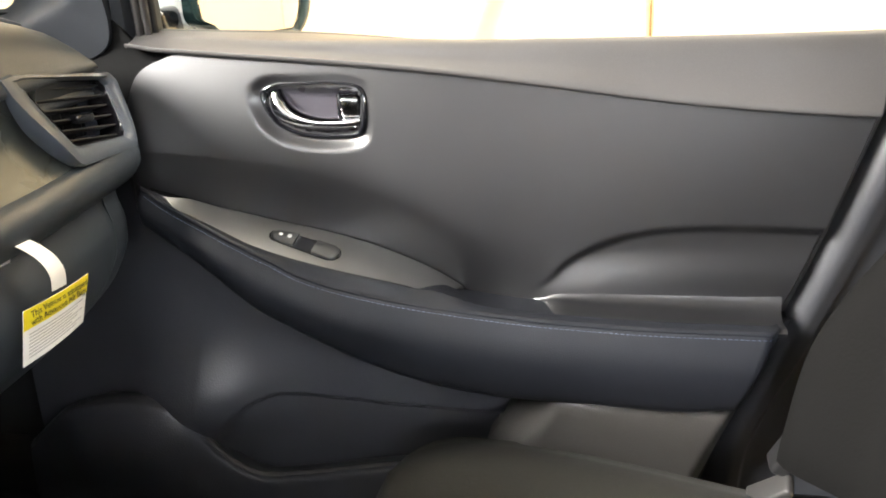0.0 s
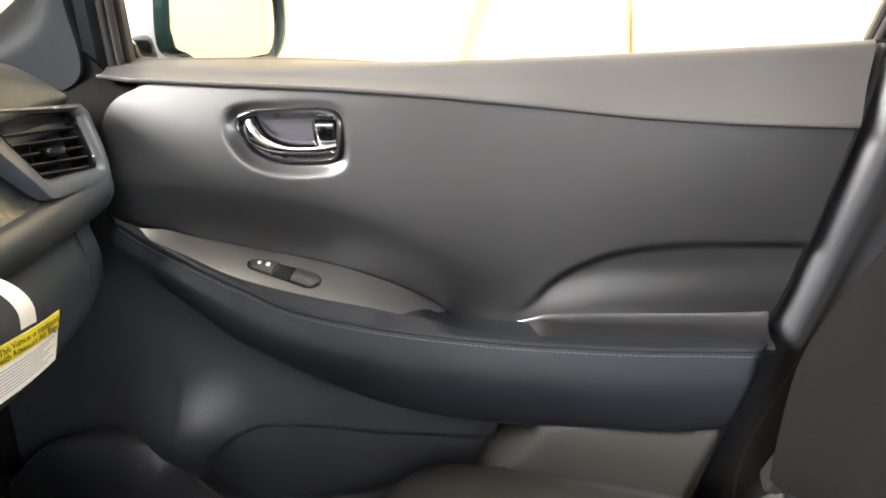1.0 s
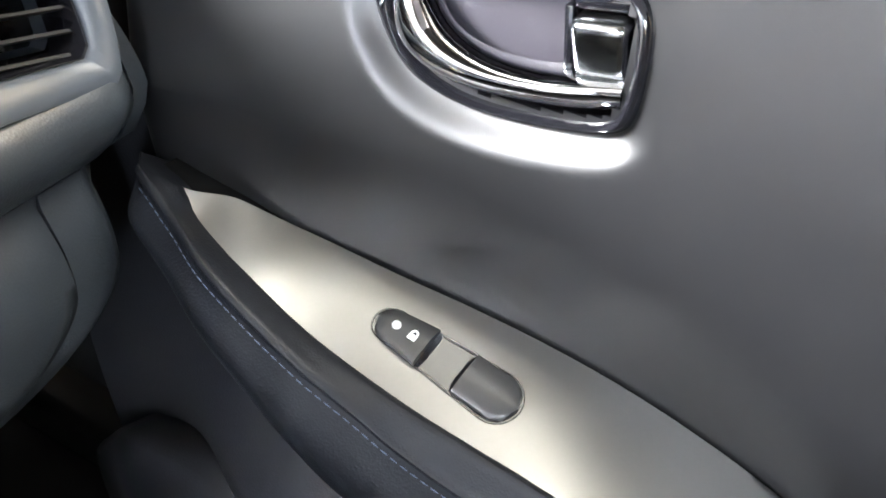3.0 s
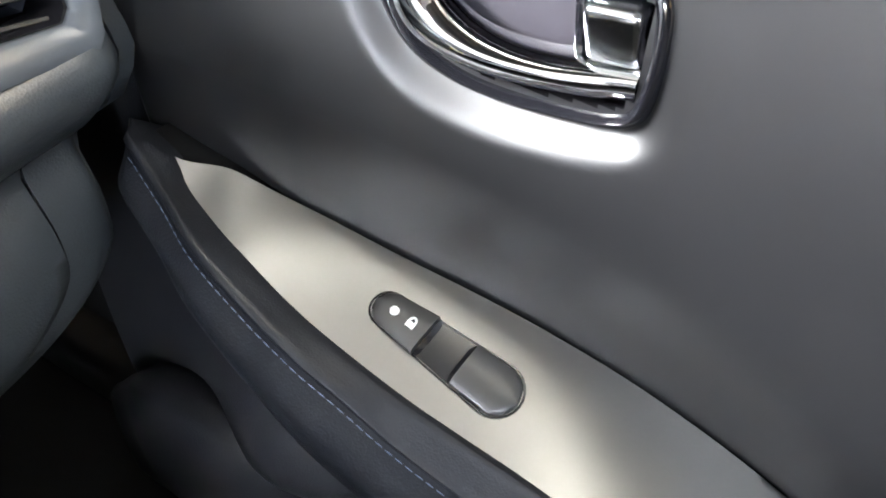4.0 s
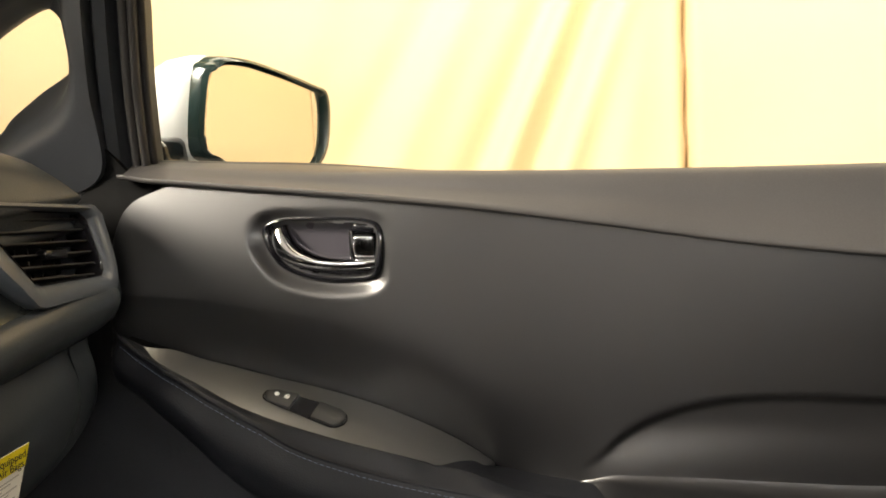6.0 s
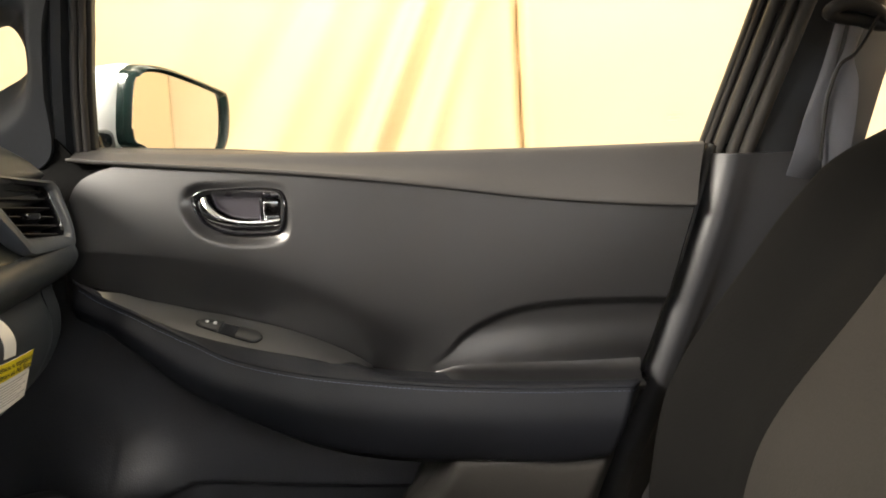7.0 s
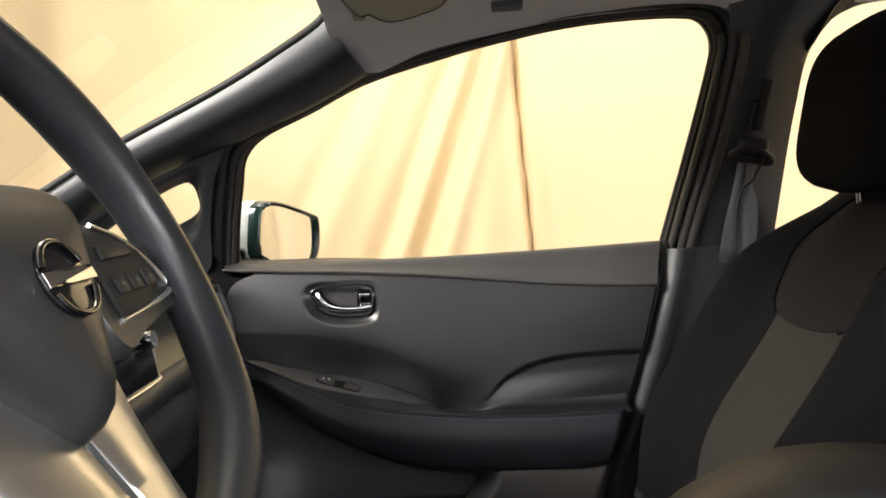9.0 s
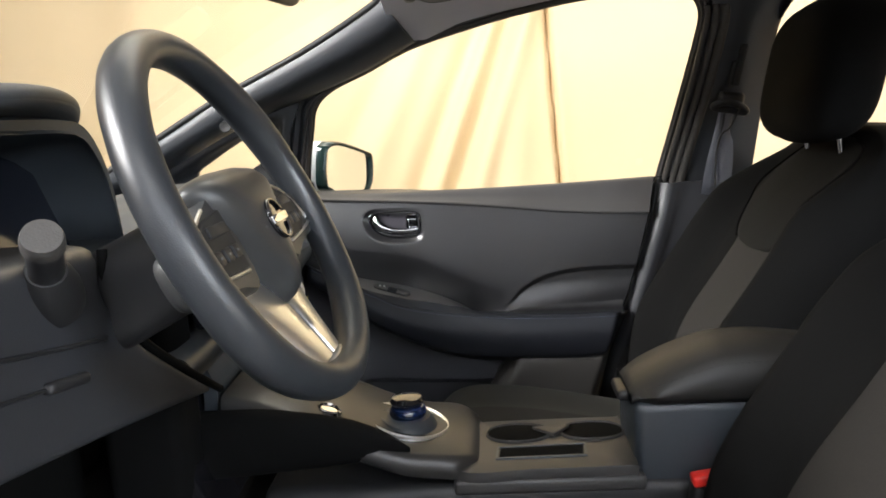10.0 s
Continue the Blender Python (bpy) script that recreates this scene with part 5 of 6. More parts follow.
for sgn in (1, -1):
    # side spoke with its keys
    so = [(sgn * a, b) for a, b in spline([(0.055, 0.032), (0.100, 0.027), (0.140, 0.014), (0.178, 0.002), (0.178, -0.036), (0.140, -0.042), (0.100, -0.048), (0.060, -0.050)], 40, closed=True)]
    c = (sgn * 0.115, -0.008)
    sp = part("side_spoke", loft([[wp(c[0] + (a - c[0]) * s, c[1] + (b - c[1]) * s, h) for a, b in so] for s, h in ((0.9, -0.030), (1.0, -0.022), (1.0, -0.010), (0.94, -0.005))], sharp=50), "hub", wheel, "black spoke with key pad")
    part("spoke_strip", tube([wp(sgn * a, b, -0.004) for a, b in spline([(0.075, -0.036), (0.11, -0.034), (0.145, -0.031), (0.162, -0.026), (0.152, -0.006), (0.130, 0.014), (0.10, 0.026)], 30)], 0.0018, 8), "satin", sp, "thin silver strip")
    kp = part("key_pad", prism([wp(sgn * a, b, -0.006) for a, b in ((0.072, 0.022), (0.115, 0.017), (0.140, 0.004), (0.150, -0.018), (0.120, -0.032), (0.074, -0.034))], tuple(W3 * 0.005), 0.002), "rubber", sp, "black key pad")
    for a in (0.088, 0.108, 0.128):
        part("key", rbox(*wp(sgn * a, -0.016, 0.0), 0.004, 0.014, 0.012, 0.0015, 2, pose(0, 0, 0, 0, -25.6, 0)), "black", kp)
        part("key_icon", rbox(*wp(sgn * a, -0.016, 0.0023), 0.0006, 0.004, 0.002, 0.0002, 1, pose(0, 0, 0, 0, -25.6, 0)), "bezel", kp)
    part("key", rbox(*wp(sgn * 0.102, 0.006, 0.0), 0.004, 0.040, 0.010, 0.0015, 2, pose(0, 0, 0, 0, -25.6, 0)), "black", kp)
    # lower silver leg, meeting its twin at a fine crease
    secs = []
    for t in np.linspace(0, 1, 26):
        b = -0.020 - 0.128 * t
        w = curve1([0, 0.25, 0.5, 0.75, 1.0], [0.090, 0.084, 0.070, 0.056, 0.045])(t)
        h = curve1([0, 0.5, 1.0], [-0.026, -0.015, -0.003])(t)
        e = lambda f, k: wp(sgn * (0.0035 + (w - 0.0035) * f), b, h + k)
        secs.append([e(0, -0.010), e(0, -0.0015), e(0.03, 0.0), e(0.30, 0.0005), e(0.62, -0.001), e(0.84, -0.0035), e(0.94, -0.007), e(1.0, -0.013), e(0.5, -0.016)])
    part("lower_spoke", loft(secs, sharp=40), "satin", wheel, "satin silver lower spoke")
bridge = spline([(-0.044, -0.150), (0.0, -0.150), (0.044, -0.150), (0.046, -0.160), (0.034, -0.168), (0.0, -0.170), (-0.034, -0.168), (-0.046, -0.160)], 40, closed=True)
part("spoke_bridge", prism([wp(a, b, -0.012) for a, b in bridge], tuple(W3 * 0.014), 0.004, 3), "satin", wheel, "satin silver bridge between the lower spokes")
part("lower_back", prism([wp(a, b, -0.036) for a, b in spline([(-0.05, -0.06), (0.05, -0.06), (0.040, -0.16), (-0.040, -0.16)], 24, closed=True)], tuple(W3 * 0.016), 0.003), "black", wheel)

# steering column, stalks, key
col = thing("steering_column", (-0.12, -0.204, 1.0), "black steering column shroud with stalks", "steering column")
secs = []
for t in np.linspace(0, 1, 16):
    c = WC - W3 * (0.045 + 0.150 * t)
    rx, rz = 0.041 + 0.003 * t, 0.046 + 0.004 * t
    secs.append([tuple(c + W1 * rx * math.copysign(abs(math.cos(a)) ** 0.7, math.cos(a)) + W2 * rz * math.copysign(abs(math.sin(a)) ** 0.7, math.sin(a))) for a in np.linspace(0, 2 * math.pi, 32, endpoint=False)])
part("shroud", loft(secs, sharp=60), "black", col, "charcoal column shroud")
part("wheel_boss", loft([[tuple(WC - W3 * h + W1 * r * math.cos(a) + W2 * r * math.sin(a)) for a in np.linspace(0, 2 * math.pi, 32, endpoint=False)] for h, r in ((0.02, 0.05), (0.035, 0.055), (0.06, 0.055))]), "black", col)
p0, p1 = Vector((-0.108, -0.322, 1.066)), Vector((-0.066, -0.388, 1.124))
part("stalk_boot", tube([tuple(p0.lerp(p1, t)) for t in np.linspace(-0.1, 0.45, 10)], lambda t: 0.027 - 0.012 * t ** 2, 20), "black", col, "black stalk boot")
part("stalk", tube([tuple(p0.lerp(p1, t)) for t in np.linspace(0, 0.90, 8)], 0.0135, 18), "black", col, "black switch stalk")
part("stalk_end", tube([tuple(p0.lerp(p1, t)) for t in np.linspace(0.86, 1.0, 6)], lambda t: 0.0155 - 0.0015 * t ** 4, 22), "pocket", col, "grey stalk end")
p1 = Vector((-0.06, 0.00, 1.13))
part("stalk", tube([tuple((WC - W3 * 0.09 + W1 * 0.05).lerp(p1, t)) for t in np.linspace(0, 1.0, 8)], 0.010, 14), "black", col, "black switch stalk")

# driver's side of the dash
dome = curve1([0.0, 0.10, 0.150, 0.174, 0.204, 0.244, 0.264, 0.279, 0.285], [1.214, 1.213, 1.210, 1.204, 1.188, 1.150, 1.118, 1.066, 1.03])
across = [s_ * w for s_, ws_ in ((-1, (0.285, 0.279, 0.264, 0.244, 0.224, 0.204, 0.189, 0.174, 0.150, 0.10, 0.05)), (1, (0.0, 0.05, 0.10, 0.150, 0.174, 0.189, 0.204, 0.224, 0.244, 0.264, 0.279, 0.285))) for w in ws_]
rows = []
for x, drop in ((-0.200, 0.004), (-0.206, 0.0), (-0.24, 0.0), (-0.30, 0.012), (-0.36, 0.045), (-0.42, 0.10), (-0.46, 0.16)):
    rows.append([(x - 0.04 * abs(v / 0.285) ** 2, -0.204 + v, max(1.0, dome(abs(v)) - drop)) for v in across])
hood = part("gauge_hood", slab(rows, (-0.002, 0, -0.014), sharp=60), "dashtop", dash, "black domed hood round the gauges")
rows = []
for v in np.linspace(-0.178, 0.178, 34):
    k = abs(v) / 0.178
    xo, zt = -0.165 - 0.055 * k ** 2.2, 1.243 - 0.020 * k ** 2
    rows.append([(x, -0.204 + v, z) for x, z in spline([(xo - 0.12, zt - 0.030), (xo - 0.06, zt - 0.006), (xo - 0.02, zt), (xo - 0.004, zt - 0.003), (xo, zt - 0.011), (xo - 0.006, zt - 0.019), (xo - 0.03, zt - 0.024), (xo - 0.08, zt - 0.034)], 20)])
part("hood_lip", slab(rows, (-0.001, 0, -0.003), sharp=60), "dashtop", hood, "black overhanging lip of the hood")
part("gauge_face", rbox(-0.31, -0.204, 1.11, 0.012, 0.46, 0.17, 0.005, 2, pose(0, 0, 0, 0, -20, 0)), "gauge", dash, "dim lit instrument display")
# knee panel: a smooth sheet with a rolled top, a rolled lower edge and an end that curves round the column
Yk = curve1([0.0, 0.12, 0.40, 0.70, 1.0], [-0.236, -0.240, -0.193, -0.098, 0.013])
Zke = curve1([0.0, 0.12, 0.40, 0.70, 1.0], [1.094, 1.058, 0.994, 0.925, 0.855])
Zkl = curve1([0.0, 1.0], [1.112, 0.990])
rows = []
for u in list(np.linspace(0, 0.96, 30)) + [0.975, 0.985, 0.993, 0.998, 1.0, 1.0, 1.0]:
    turn_in = 0.018 * smooth((u - 0.95) / 0.05) ** 2 + (0.05 if len(rows) == 36 else 0.012 if len(rows) == 35 else 0.0)
    row = []
    for s_, x in ((0.0, -0.24), (0.0, -0.16), (0.0, -0.125), (0.006, -0.112), (0.02, -0.104)) + tuple((t, -0.100) for t in np.linspace(0.05, 0.93, 22)) + ((0.955, -0.103), (0.975, -0.110), (0.99, -0.124), (1.0, -0.15), (1.0, -0.24)):
        y = -0.75 + (Yk(s_) + 0.75) * u
        row.append((x - turn_in - 0.012 * (1 - u) ** 2, y, Zkl(s_) + (Zke(s_) - Zkl(s_)) * u ** 1.3))
    rows.append(row)
part("knee_panel", slab(rows, (-0.02, 0, 0), sharp=60), "knee", dash, "charcoal knee panel under the gauges")
# Added near-black block: the darkness beside the centre stack, over open dash ends.
part("stack_shade", rbox(-0.215, 0.038, 0.80, 0.11, 0.085, 0.36, 0.02, 3), "well", dash, "near-black block for the shade beside the centre stack")
part("knee_line", tube(spline([(-0.101, -0.45, 1.048), (-0.100, -0.40, 1.037), (-0.0995, -0.33, 1.023), (-0.0995, -0.26, 1.010)], 20), 0.0022, 6), "black", dash)
part("knee_line", tube(spline([(-0.101, -0.46, 1.020), (-0.100, -0.415, 1.009), (-0.0995, -0.355, 0.998)], 14), 0.0018, 6), "black", dash)
part("column_gap", tube(spline([(-0.104, Yk(t) - 0.001, Zke(t)) for t in np.linspace(0.02, 0.98, 14)], 40), 0.005, 8), "well", dash, "black gap round the column")
part("coin_box", rbox(-0.0995, -0.332, 0.994, 0.012, 0.060, 0.010, 0.004, 3, pose(0, 0, 0, -10, 0, 0)), "black", dash, "black pull slot of a small tray")

# ---------------------------------------------------------------- seats
def seat(name, cx, cy, label, inner):
    """A bucket seat; cx: shift along the car, cy: its middle across the car, inner: the side of the console."""
    s = thing(name, (0.45 + cx, cy, 0.35), label, "car seat", "front seats")
    lean = lambda z: curve1([0.60, 0.70, 0.90, 1.04, 1.12], [0.612, 0.630, 0.746, 0.838, 0.885])(z) + cx * 0.42
    wid = lambda z: curve1([0.60, 0.72, 0.90, 1.02, 1.075, 1.105, 1.118], [0.235, 0.255, 0.262, 0.235, 0.19, 0.14, 0.09])(z)

    def back(z, v):
        """v: -1..1 across the front of the backrest."""
        bol = smooth((abs(v) - 0.52) / 0.34) - 0.85 * smooth((abs(v) - 0.88) / 0.12)
        top = smooth((1.10 - z) / 0.12)
        return lean(z) - 0.066 * bol * top - 0.012 * (1 - v * v) + 0.03 * (1 - top)
    zs = list(np.linspace(0.58, 1.118, 44))
    secs = []
    for z in zs:
        row = []
        for v in np.linspace(-1, 1, 41):
            row.append((back(z, v), cy + v * wid(z), z))
        thick = 0.13 * (0.45 + 0.55 * smooth((1.13 - z) / 0.10))
        for v in np.linspace(1, -1, 13):
            row.append((lean(z) + 0.04 + thick * (1 - 0.5 * v ** 4), cy + v * wid(z) * 0.97, z))
        secs.append(row)
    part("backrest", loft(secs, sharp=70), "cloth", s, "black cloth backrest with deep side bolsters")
    rows = []
    for z in np.linspace(0.60, 0.985, 34):
        w = 0.108 + 0.012 * smooth((0.86 - z) / 0.2)
        rows.append([(back(z, (v * w + inner * 0.03) / wid(z)) - 0.0025 + 0.006 * abs(v) ** 8, cy + v * w + inner * 0.03, z) for v in np.linspace(-1, 1, 25)])
    part("backrest_insert", slab(rows, (0.004, 0, 0), sharp=70), "insert", s, "grey-brown woven backrest insert")
    half = curve1([0.905, 0.908, 0.916, 0.935, 0.965, 1.01, 1.05, 1.085, 1.10], [0.03, 0.075, 0.105, 0.130, 0.148, 0.160, 0.145, 0.105, 0.05])
    rows = []
    for z in [0.905, 0.906, 0.9075, 0.910, 0.913] + list(np.linspace(0.917, 1.10, 24)):
        w = half(z)
        rows.append([(back(z, (v * w + inner * 0.02) / wid(z)) - 0.0055 + 0.006 * abs(v) ** 8, cy + v * w + inner * 0.02, z) for v in np.linspace(-1, 1, 25)])
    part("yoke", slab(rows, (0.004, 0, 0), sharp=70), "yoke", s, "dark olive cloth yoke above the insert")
    for sg in (1, -1):
        part("yoke_piping", tube([(back(z, (sg * half(z) + inner * 0.02) / wid(z)) - 0.003, cy + sg * half(z) + inner * 0.02, z) for z in np.linspace(0.912, 1.095, 30)], 0.0022, 6), "cloth", s)
    # headrest
    secs = []
    for k in range(25):
        t = k / 24
        z = 1.092 + 0.256 * t
        w = 0.152 * (1 - (2 * abs(t - 0.48)) ** 4.5) ** 0.4 if 0 < t < 0.98 else 0.05
        d = 0.070 * (1 - (2 * abs(t - 0.5)) ** 4) ** 0.5 if 0 < t < 1 else 0.02
        xc = 0.840 + 0.42 * cx + 0.05 * t
        secs.append([(xc + d * math.copysign(abs(math.cos(a)) ** 0.65, math.cos(a)), cy + max(w, 0.04) * math.copysign(abs(math.sin(a)) ** 0.65, math.sin(a)), z) for a in np.linspace(0, 2 * math.pi, 44, endpoint=False)])
    hr = part("headrest", loft(secs, sharp=70), "cloth", s, "black cloth headrest")
    for sg in (1, -1):
        part("headrest_post", tube([(0.875 + 0.42 * cx, cy + sg * 0.07, 1.06), (0.868 + 0.42 * cx, cy + sg * 0.07, 1.12)], 0.006, 10), "chrome", s)
    # cushion
    secs = []
    for k in range(45):
        t = k / 44
        x = 0.085 + cx + 0.56 * t
        zt = curve1([0, 0.045, 0.115, 0.22, 0.37, 0.55, 0.8, 1.0], [0.455, 0.512, 0.541, 0.555, 0.550, 0.534, 0.505, 0.49])(t)
        w = 0.245 * (0.86 + 0.14 * smooth(t / 0.15))
        row = []
        for v in np.linspace(-1, 1, 41):
            bol = smooth((abs(v) - 0.52) / 0.3) - 1.2 * smooth((abs(v) - 0.84) / 0.16)
            row.append((x, cy + v * w, zt + 0.014 * bol * smooth(t / 0.12)))
        row += [(x + 0.01, cy + w * 1.0, 0.46), (x + 0.01, cy + w * 0.9, 0.43), (x + 0.01, cy - w * 0.9, 0.43), (x + 0.01, cy - w * 1.0, 0.46)]
        secs.append(row)
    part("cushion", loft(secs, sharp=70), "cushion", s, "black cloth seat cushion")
    rows = []
    for k in range(24):
        t = 0.14 + 0.7 * k / 23
        x = 0.085 + cx + 0.56 * t
        zt = curve1([0, 0.045, 0.115, 0.22, 0.37, 0.55, 0.8, 1.0], [0.455, 0.512, 0.541, 0.555, 0.550, 0.534, 0.505, 0.49])(t)
        rows.append([(x, cy + v * 0.125, zt + 0.002 - 0.004 * abs(v) ** 8) for v in np.linspace(-1, 1, 13)])
    part("cushion_insert", slab(rows, (0, 0, -0.004), sharp=70), "insert", s, "grey-brown woven cushion insert")
    part("seat_base", rbox(0.38 + cx, cy, 0.395, 0.46, 0.40, 0.10, 0.03), "black", s, "black seat base")
    part("side_shield", rbox(0.46 + cx, cy + 0.245 * (1 if cy > 0 else -1), 0.45, 0.36, 0.04, 0.09, 0.018, 4), "black", s, "black plastic side shield")
    return s


seat("passenger_seat", 0.0, 0.54, "black front passenger seat with grey-brown woven inserts", -1)
seat("driver_seat", -0.12, -0.204, "black driver's seat with woven inserts, beside the console", 1)

# ---------------------------------------------------------------- centre console
con = thing("centre_console", (0.3, 0.15, 0.35), "grey-black centre console with cup holders and armrest box", "console")
part("body", rbox(0.28, 0.148, 0.515, 0.74, 0.160, 0.33, 0.02, 3), "black", con, "charcoal console body")
top = curve1([-0.14, -0.04, 0.026, 0.074, 0.124, 0.184, 0.215, 0.226], [0.815, 0.795, 0.768, 0.746, 0.729, 0.722, 0.712, 0.690])
secs = []
for k in range(41):
    t = k / 40
    x = -0.14 + 0.366 * t
    w = 0.080 + 0.028 * smooth((x + 0.14) / 0.16) - 0.03 * smooth((x - 0.17) / 0.056) ** 2
    zt, c = top(x), 0.170
    secs.append([(x, c - w * 0.96, zt - 0.032), (x, c - w, zt - 0.024), (x, c - w, zt - 0.014), (x, c - w * 0.96, zt - 0.004), (x, c - w * 0.85, zt), (x, c, zt + 0.002), (x, c + w * 0.85, zt), (x, c + w * 0.96, zt - 0.004), (x, c + w, zt - 0.014), (x, c + w, zt - 0.024), (x, c + w * 0.96, zt - 0.032)])
part("shifter_cover", loft(secs, sharp=60), "cover", con, "satin grey cover round the gear selector")
kn = Vector((0.114, 0.17, 0.737))
ell = lambda r, rz, z: [(kn.x + r * math.cos(a), kn.y + rz * math.sin(a), kn.z + z - 0.22 * r * math.cos(a) * (1 if z < 0.004 else 0)) for a in np.linspace(0, 2 * math.pi, 48, endpoint=False)]
part("shifter_ring", loft([ell(0.062, 0.062, -0.012), ell(0.062, 0.062, 0.000), ell(0.060, 0.060, 0.002), ell(0.055, 0.055, 0.000), ell(0.050, 0.050, -0.012)], caps=False), "satin", con, "oval silver ring of the selector")
part("ring_well", loft([ell(0.056, 0.056, -0.010), ell(0.055, 0.055, -0.003), ell(0.040, 0.040, -0.003)]), "gloss", con, "dark well inside the ring")
part("shifter_dome", loft([ell(0.046, 0.046, -0.006), ell(0.042, 0.042, 0.002), ell(0.034, 0.034, 0.007), ell(0.022, 0.022, 0.010)]), "dash", con, "charcoal dome under the knob")
knob = part("selector_knob", loft([ell(0.018, 0.018, 0.004), ell(0.026, 0.026, 0.007), ell(0.0285, 0.0285, 0.014), ell(0.026, 0.026, 0.022), ell(0.022, 0.022, 0.025)]), "blue", con, "glossy translucent blue selector knob")
part("knob_top", loft([ell(0.021, 0.021, 0.024), ell(0.025, 0.025, 0.028), ell(0.026, 0.026, 0.032), ell(0.022, 0.022, 0.037), ell(0.010, 0.010, 0.039)]), "gloss", knob, "gloss black knob cap")
part("push_button", loft([[(0.008 + 0.016 * s_ * math.cos(a), 0.120 + 0.016 * s_ * math.sin(a), 0.774 - 0.35 * 0.016 * s_ * math.cos(a) + h) for a in np.linspace(0, 2 * math.pi, 24, endpoint=False)] for s_, h in ((1, 0), (1, 0.006), (0.85, 0.008), (0.8, 0.005), (0.4, 0.005))]), "chrome", con, "small chrome-rimmed button")
# padded knee bolster beside the selector
secs = []
for k in range(31):
    t = k / 30
    x = -0.26 + 0.385 * t
    zt = curve1([0, 0.42, 0.72, 0.90, 1.0], [0.800, 0.800, 0.785, 0.762, 0.735])(t)
    zb = curve1([0, 0.5, 0.8, 1.0], [0.690, 0.705, 0.717, 0.729])(t)
    h, m_ = 0.5 * (zt - zb), 0.5 * (zt + zb)
    d = 0.020 * smooth((1.02 - t) / 0.25) + 0.002
    secs.append([(x, 0.078 - d * math.cos(a), m_ + h * math.copysign(abs(math.sin(a)) ** 0.8, math.sin(a))) for a in np.linspace(0, 2 * math.pi, 26, endpoint=False)])
part("knee_bolster", loft(secs, sharp=70), "well", con, "black padded knee bolster")
# deck with card slot and cup holders
tray = part("tray_deck", prism([(x, y, 0.690) for x, y in spline([(0.190, 0.066), (0.30, 0.062), (0.42, 0.064), (0.436, 0.075), (0.436, 0.215), (0.42, 0.226), (0.30, 0.226), (0.20, 0.222), (0.190, 0.20)], 48, closed=True)], (0, 0, 0.015), 0.004, 3), "console", con, "charcoal deck with cup holders")
part("deck_skirt", rbox(0.315, 0.068, 0.680, 0.262, 0.020, 0.022, 0.006, 3), "console", con, "charcoal skirt of the deck")
# The slot has no depth; its inner shade is a black sheet.
part("card_slot", prism([(x, y, 0.7045) for x, y in ((0.248, 0.096), (0.366, 0.099), (0.369, 0.130), (0.251, 0.126))], (0, 0, 0.002), 0.0005), "well", con, "flat black sheet for the shade in the card slot")
part("slot_frame", loft([[(0.3085 + (x - 0.3085) * sx, 0.113 + (y - 0.113) * sy, z) for x, y in ((0.244, 0.093), (0.370, 0.096), (0.373, 0.133), (0.247, 0.129))] for sx, sy, z in ((1.02, 1.06, 0.704), (1.02, 1.06, 0.7075), (0.97, 0.90, 0.7075), (0.96, 0.86, 0.704))], caps=False), "bezel", con, "grey slot frame")
for x in (0.278, 0.388):
    well = [(x + 0.046 * math.copysign(abs(math.cos(a)) ** 0.8, math.cos(a)), 0.176 + 0.031 * math.sin(a)) for a in np.linspace(0, 2 * math.pi, 40, endpoint=False)]
    # No hole is cut: a flat black disc gives the well's shade.
    part("cup_well", prism([(a, b, 0.7045) for a, b in well], (0, 0, 0.0015), 0.0004), "well", con, "flat black disc for the shade in a cup holder")
    part("cup_rim", loft([[(x + (a - x) * s_, 0.176 + (b - 0.176) * s_, z) for a, b in well] for s_, z in ((1.06, 0.704), (1.05, 0.7075), (1.0, 0.709), (0.97, 0.7045))], caps=False), "console", con, "raised cup holder rim")
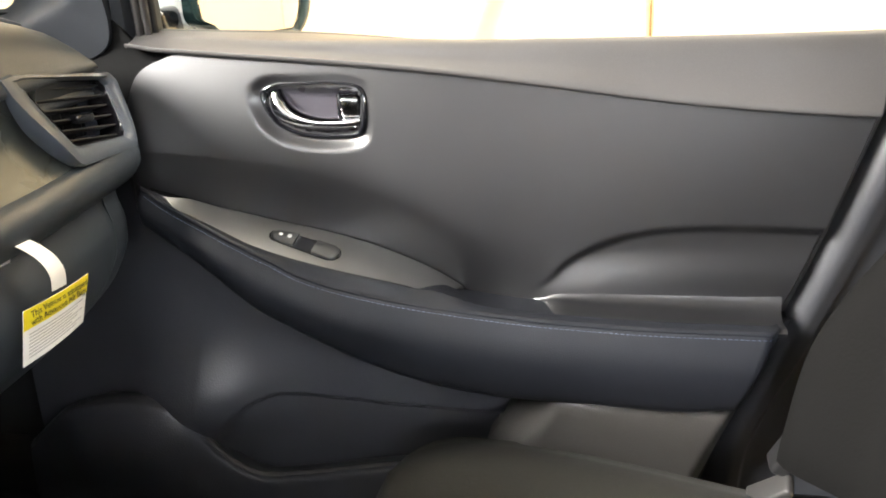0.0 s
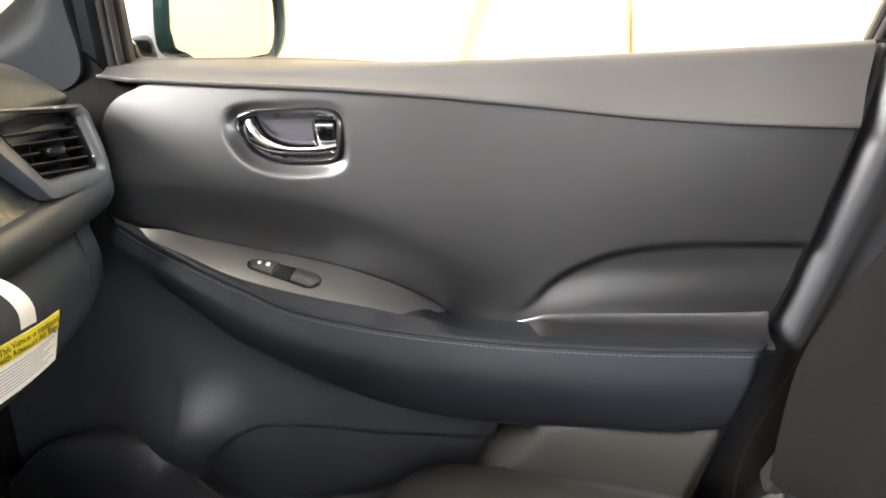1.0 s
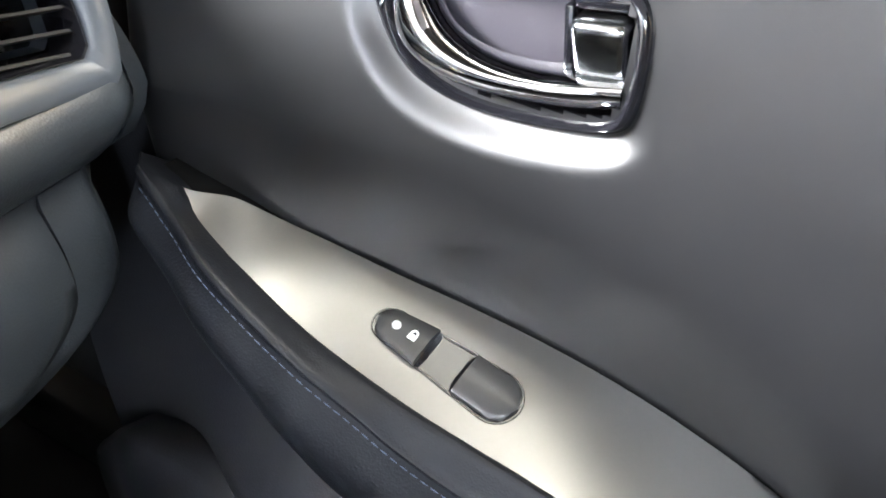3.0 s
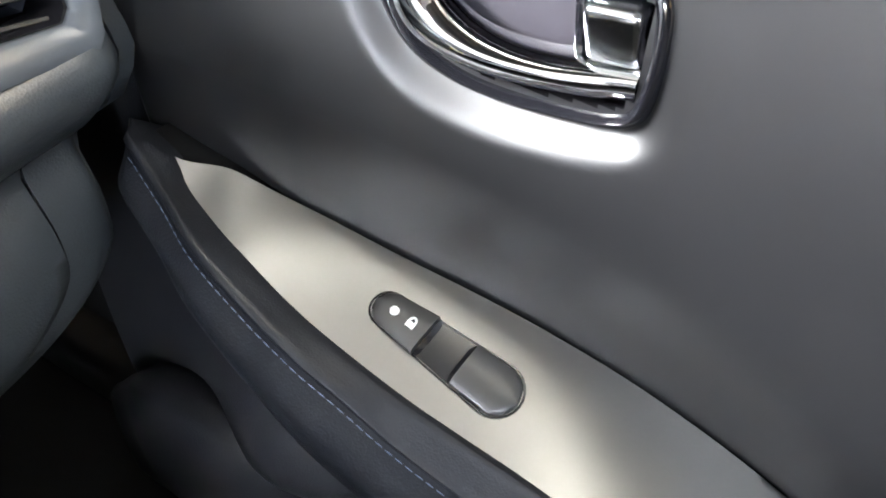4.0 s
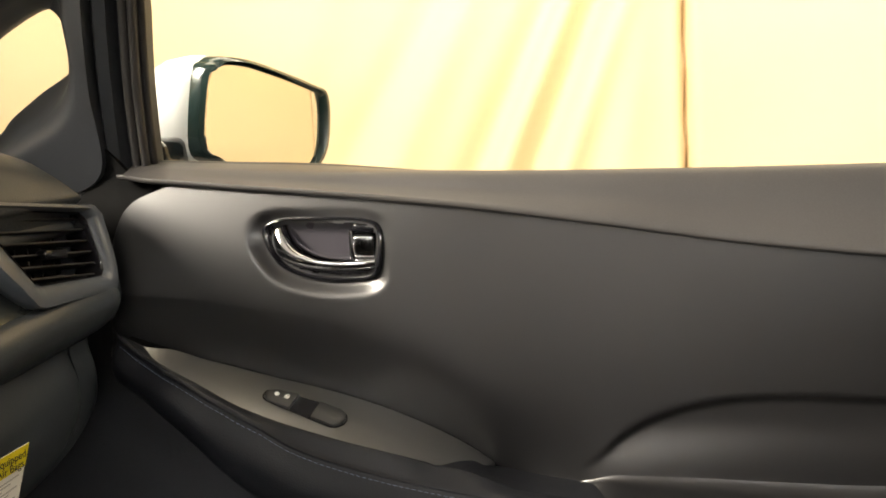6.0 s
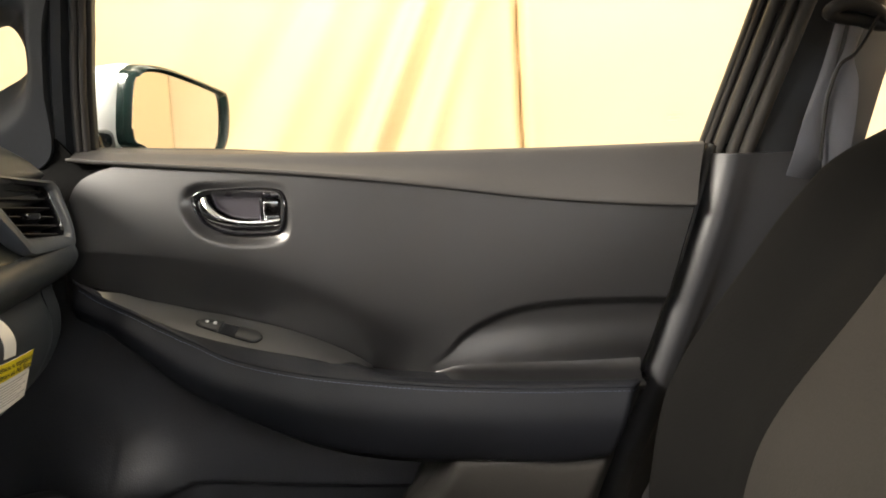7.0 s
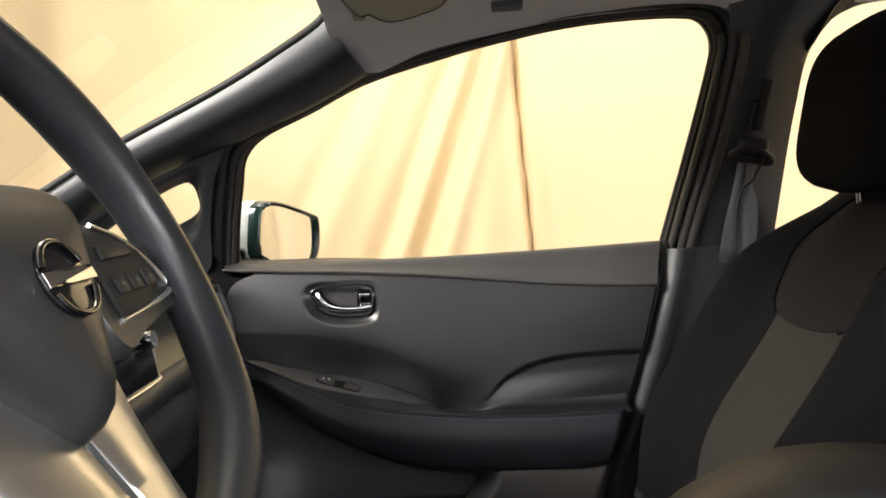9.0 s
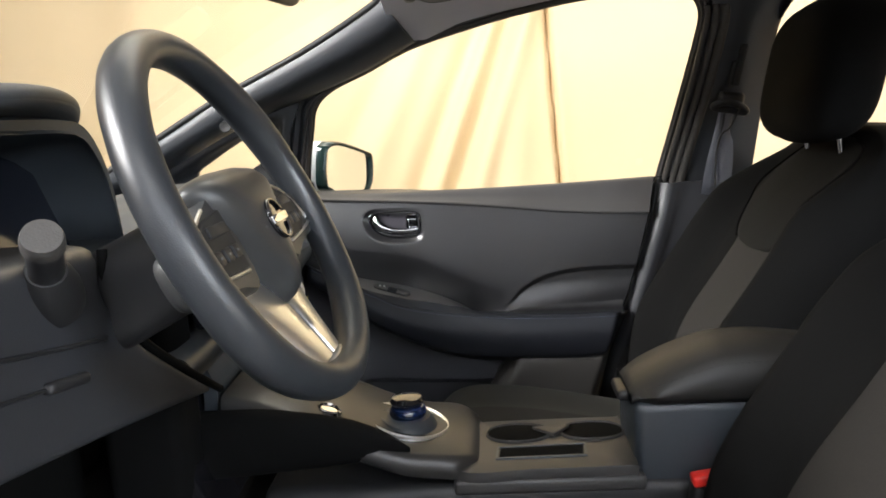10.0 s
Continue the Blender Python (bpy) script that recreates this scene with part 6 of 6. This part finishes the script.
part("cup_fin", prism([(0.300, 0.186, 0.706), (0.356, 0.188, 0.706), (0.330, 0.158, 0.706)], (0, 0, 0.006), 0.002), "console", con, "three-cornered fin between the cups")
# armrest box
part("box", rbox(0.575, 0.146, 0.655, 0.28, 0.138, 0.262, 0.014, 3), "dash", con, "black storage box under the armrest")
secs = []
for k in range(31):
    t = k / 30
    x = 0.432 + 0.28 * t
    zt = curve1([0, 0.03, 0.10, 0.27, 0.48, 0.64, 1.0], [0.794, 0.801, 0.812, 0.834, 0.851, 0.853, 0.842])(t)
    zb = 0.785 - 0.003 * t
    w = 0.073 * (0.80 + 0.20 * smooth(t / 0.12))
    prof = [(-w * 0.93, zb), (-w, zb + 0.008), (-w * 1.02, zb + 0.4 * (zt - zb)), (-w * 0.95, zt - 0.014), (-w * 0.75, zt - 0.003), (0, zt + 0.003), (w * 0.75, zt - 0.003), (w * 0.95, zt - 0.014), (w * 1.02, zb + 0.4 * (zt - zb)), (w, zb + 0.008), (w * 0.93, zb)]
    secs.append([(x, 0.146 + y, z) for y, z in prof])
ar = part("armrest_lid", loft(secs, sharp=60), "lid", con, "dark grey padded armrest lid")
part("seam_thread", dashes([(0.45 + 0.24 * t, 0.146 - 0.0715, curve1([0, 0.25, 0.45, 0.75, 1.0], [0.806, 0.826, 0.838, 0.840, 0.830])(t)) for t in np.linspace(0, 1, 40)], 0.005, 0.003, 0.0006), "thread2", ar, "light grey thread")["kind"] = "stuff"
part("lid_latch", rbox(0.430, 0.146, 0.782, 0.024, 0.06, 0.016, 0.006, 3), "black", con, "black lid latch")
bk = thing("belt_buckle", (0.53, 0.05, 0.55), "black belt buckle with a red release button", "belt buckle")
part("buckle_body", rbox(0.528, 0.052, 0.632, 0.062, 0.028, 0.11, 0.008, 3, pose(0, 0, 0, 0, 6, 0)), "black", bk, "black buckle housing")
part("release", rbox(0.527, 0.046, 0.693, 0.052, 0.022, 0.016, 0.004, 3, pose(0, 0, 0, 0, -8, 0)), "red", bk, "red release button")
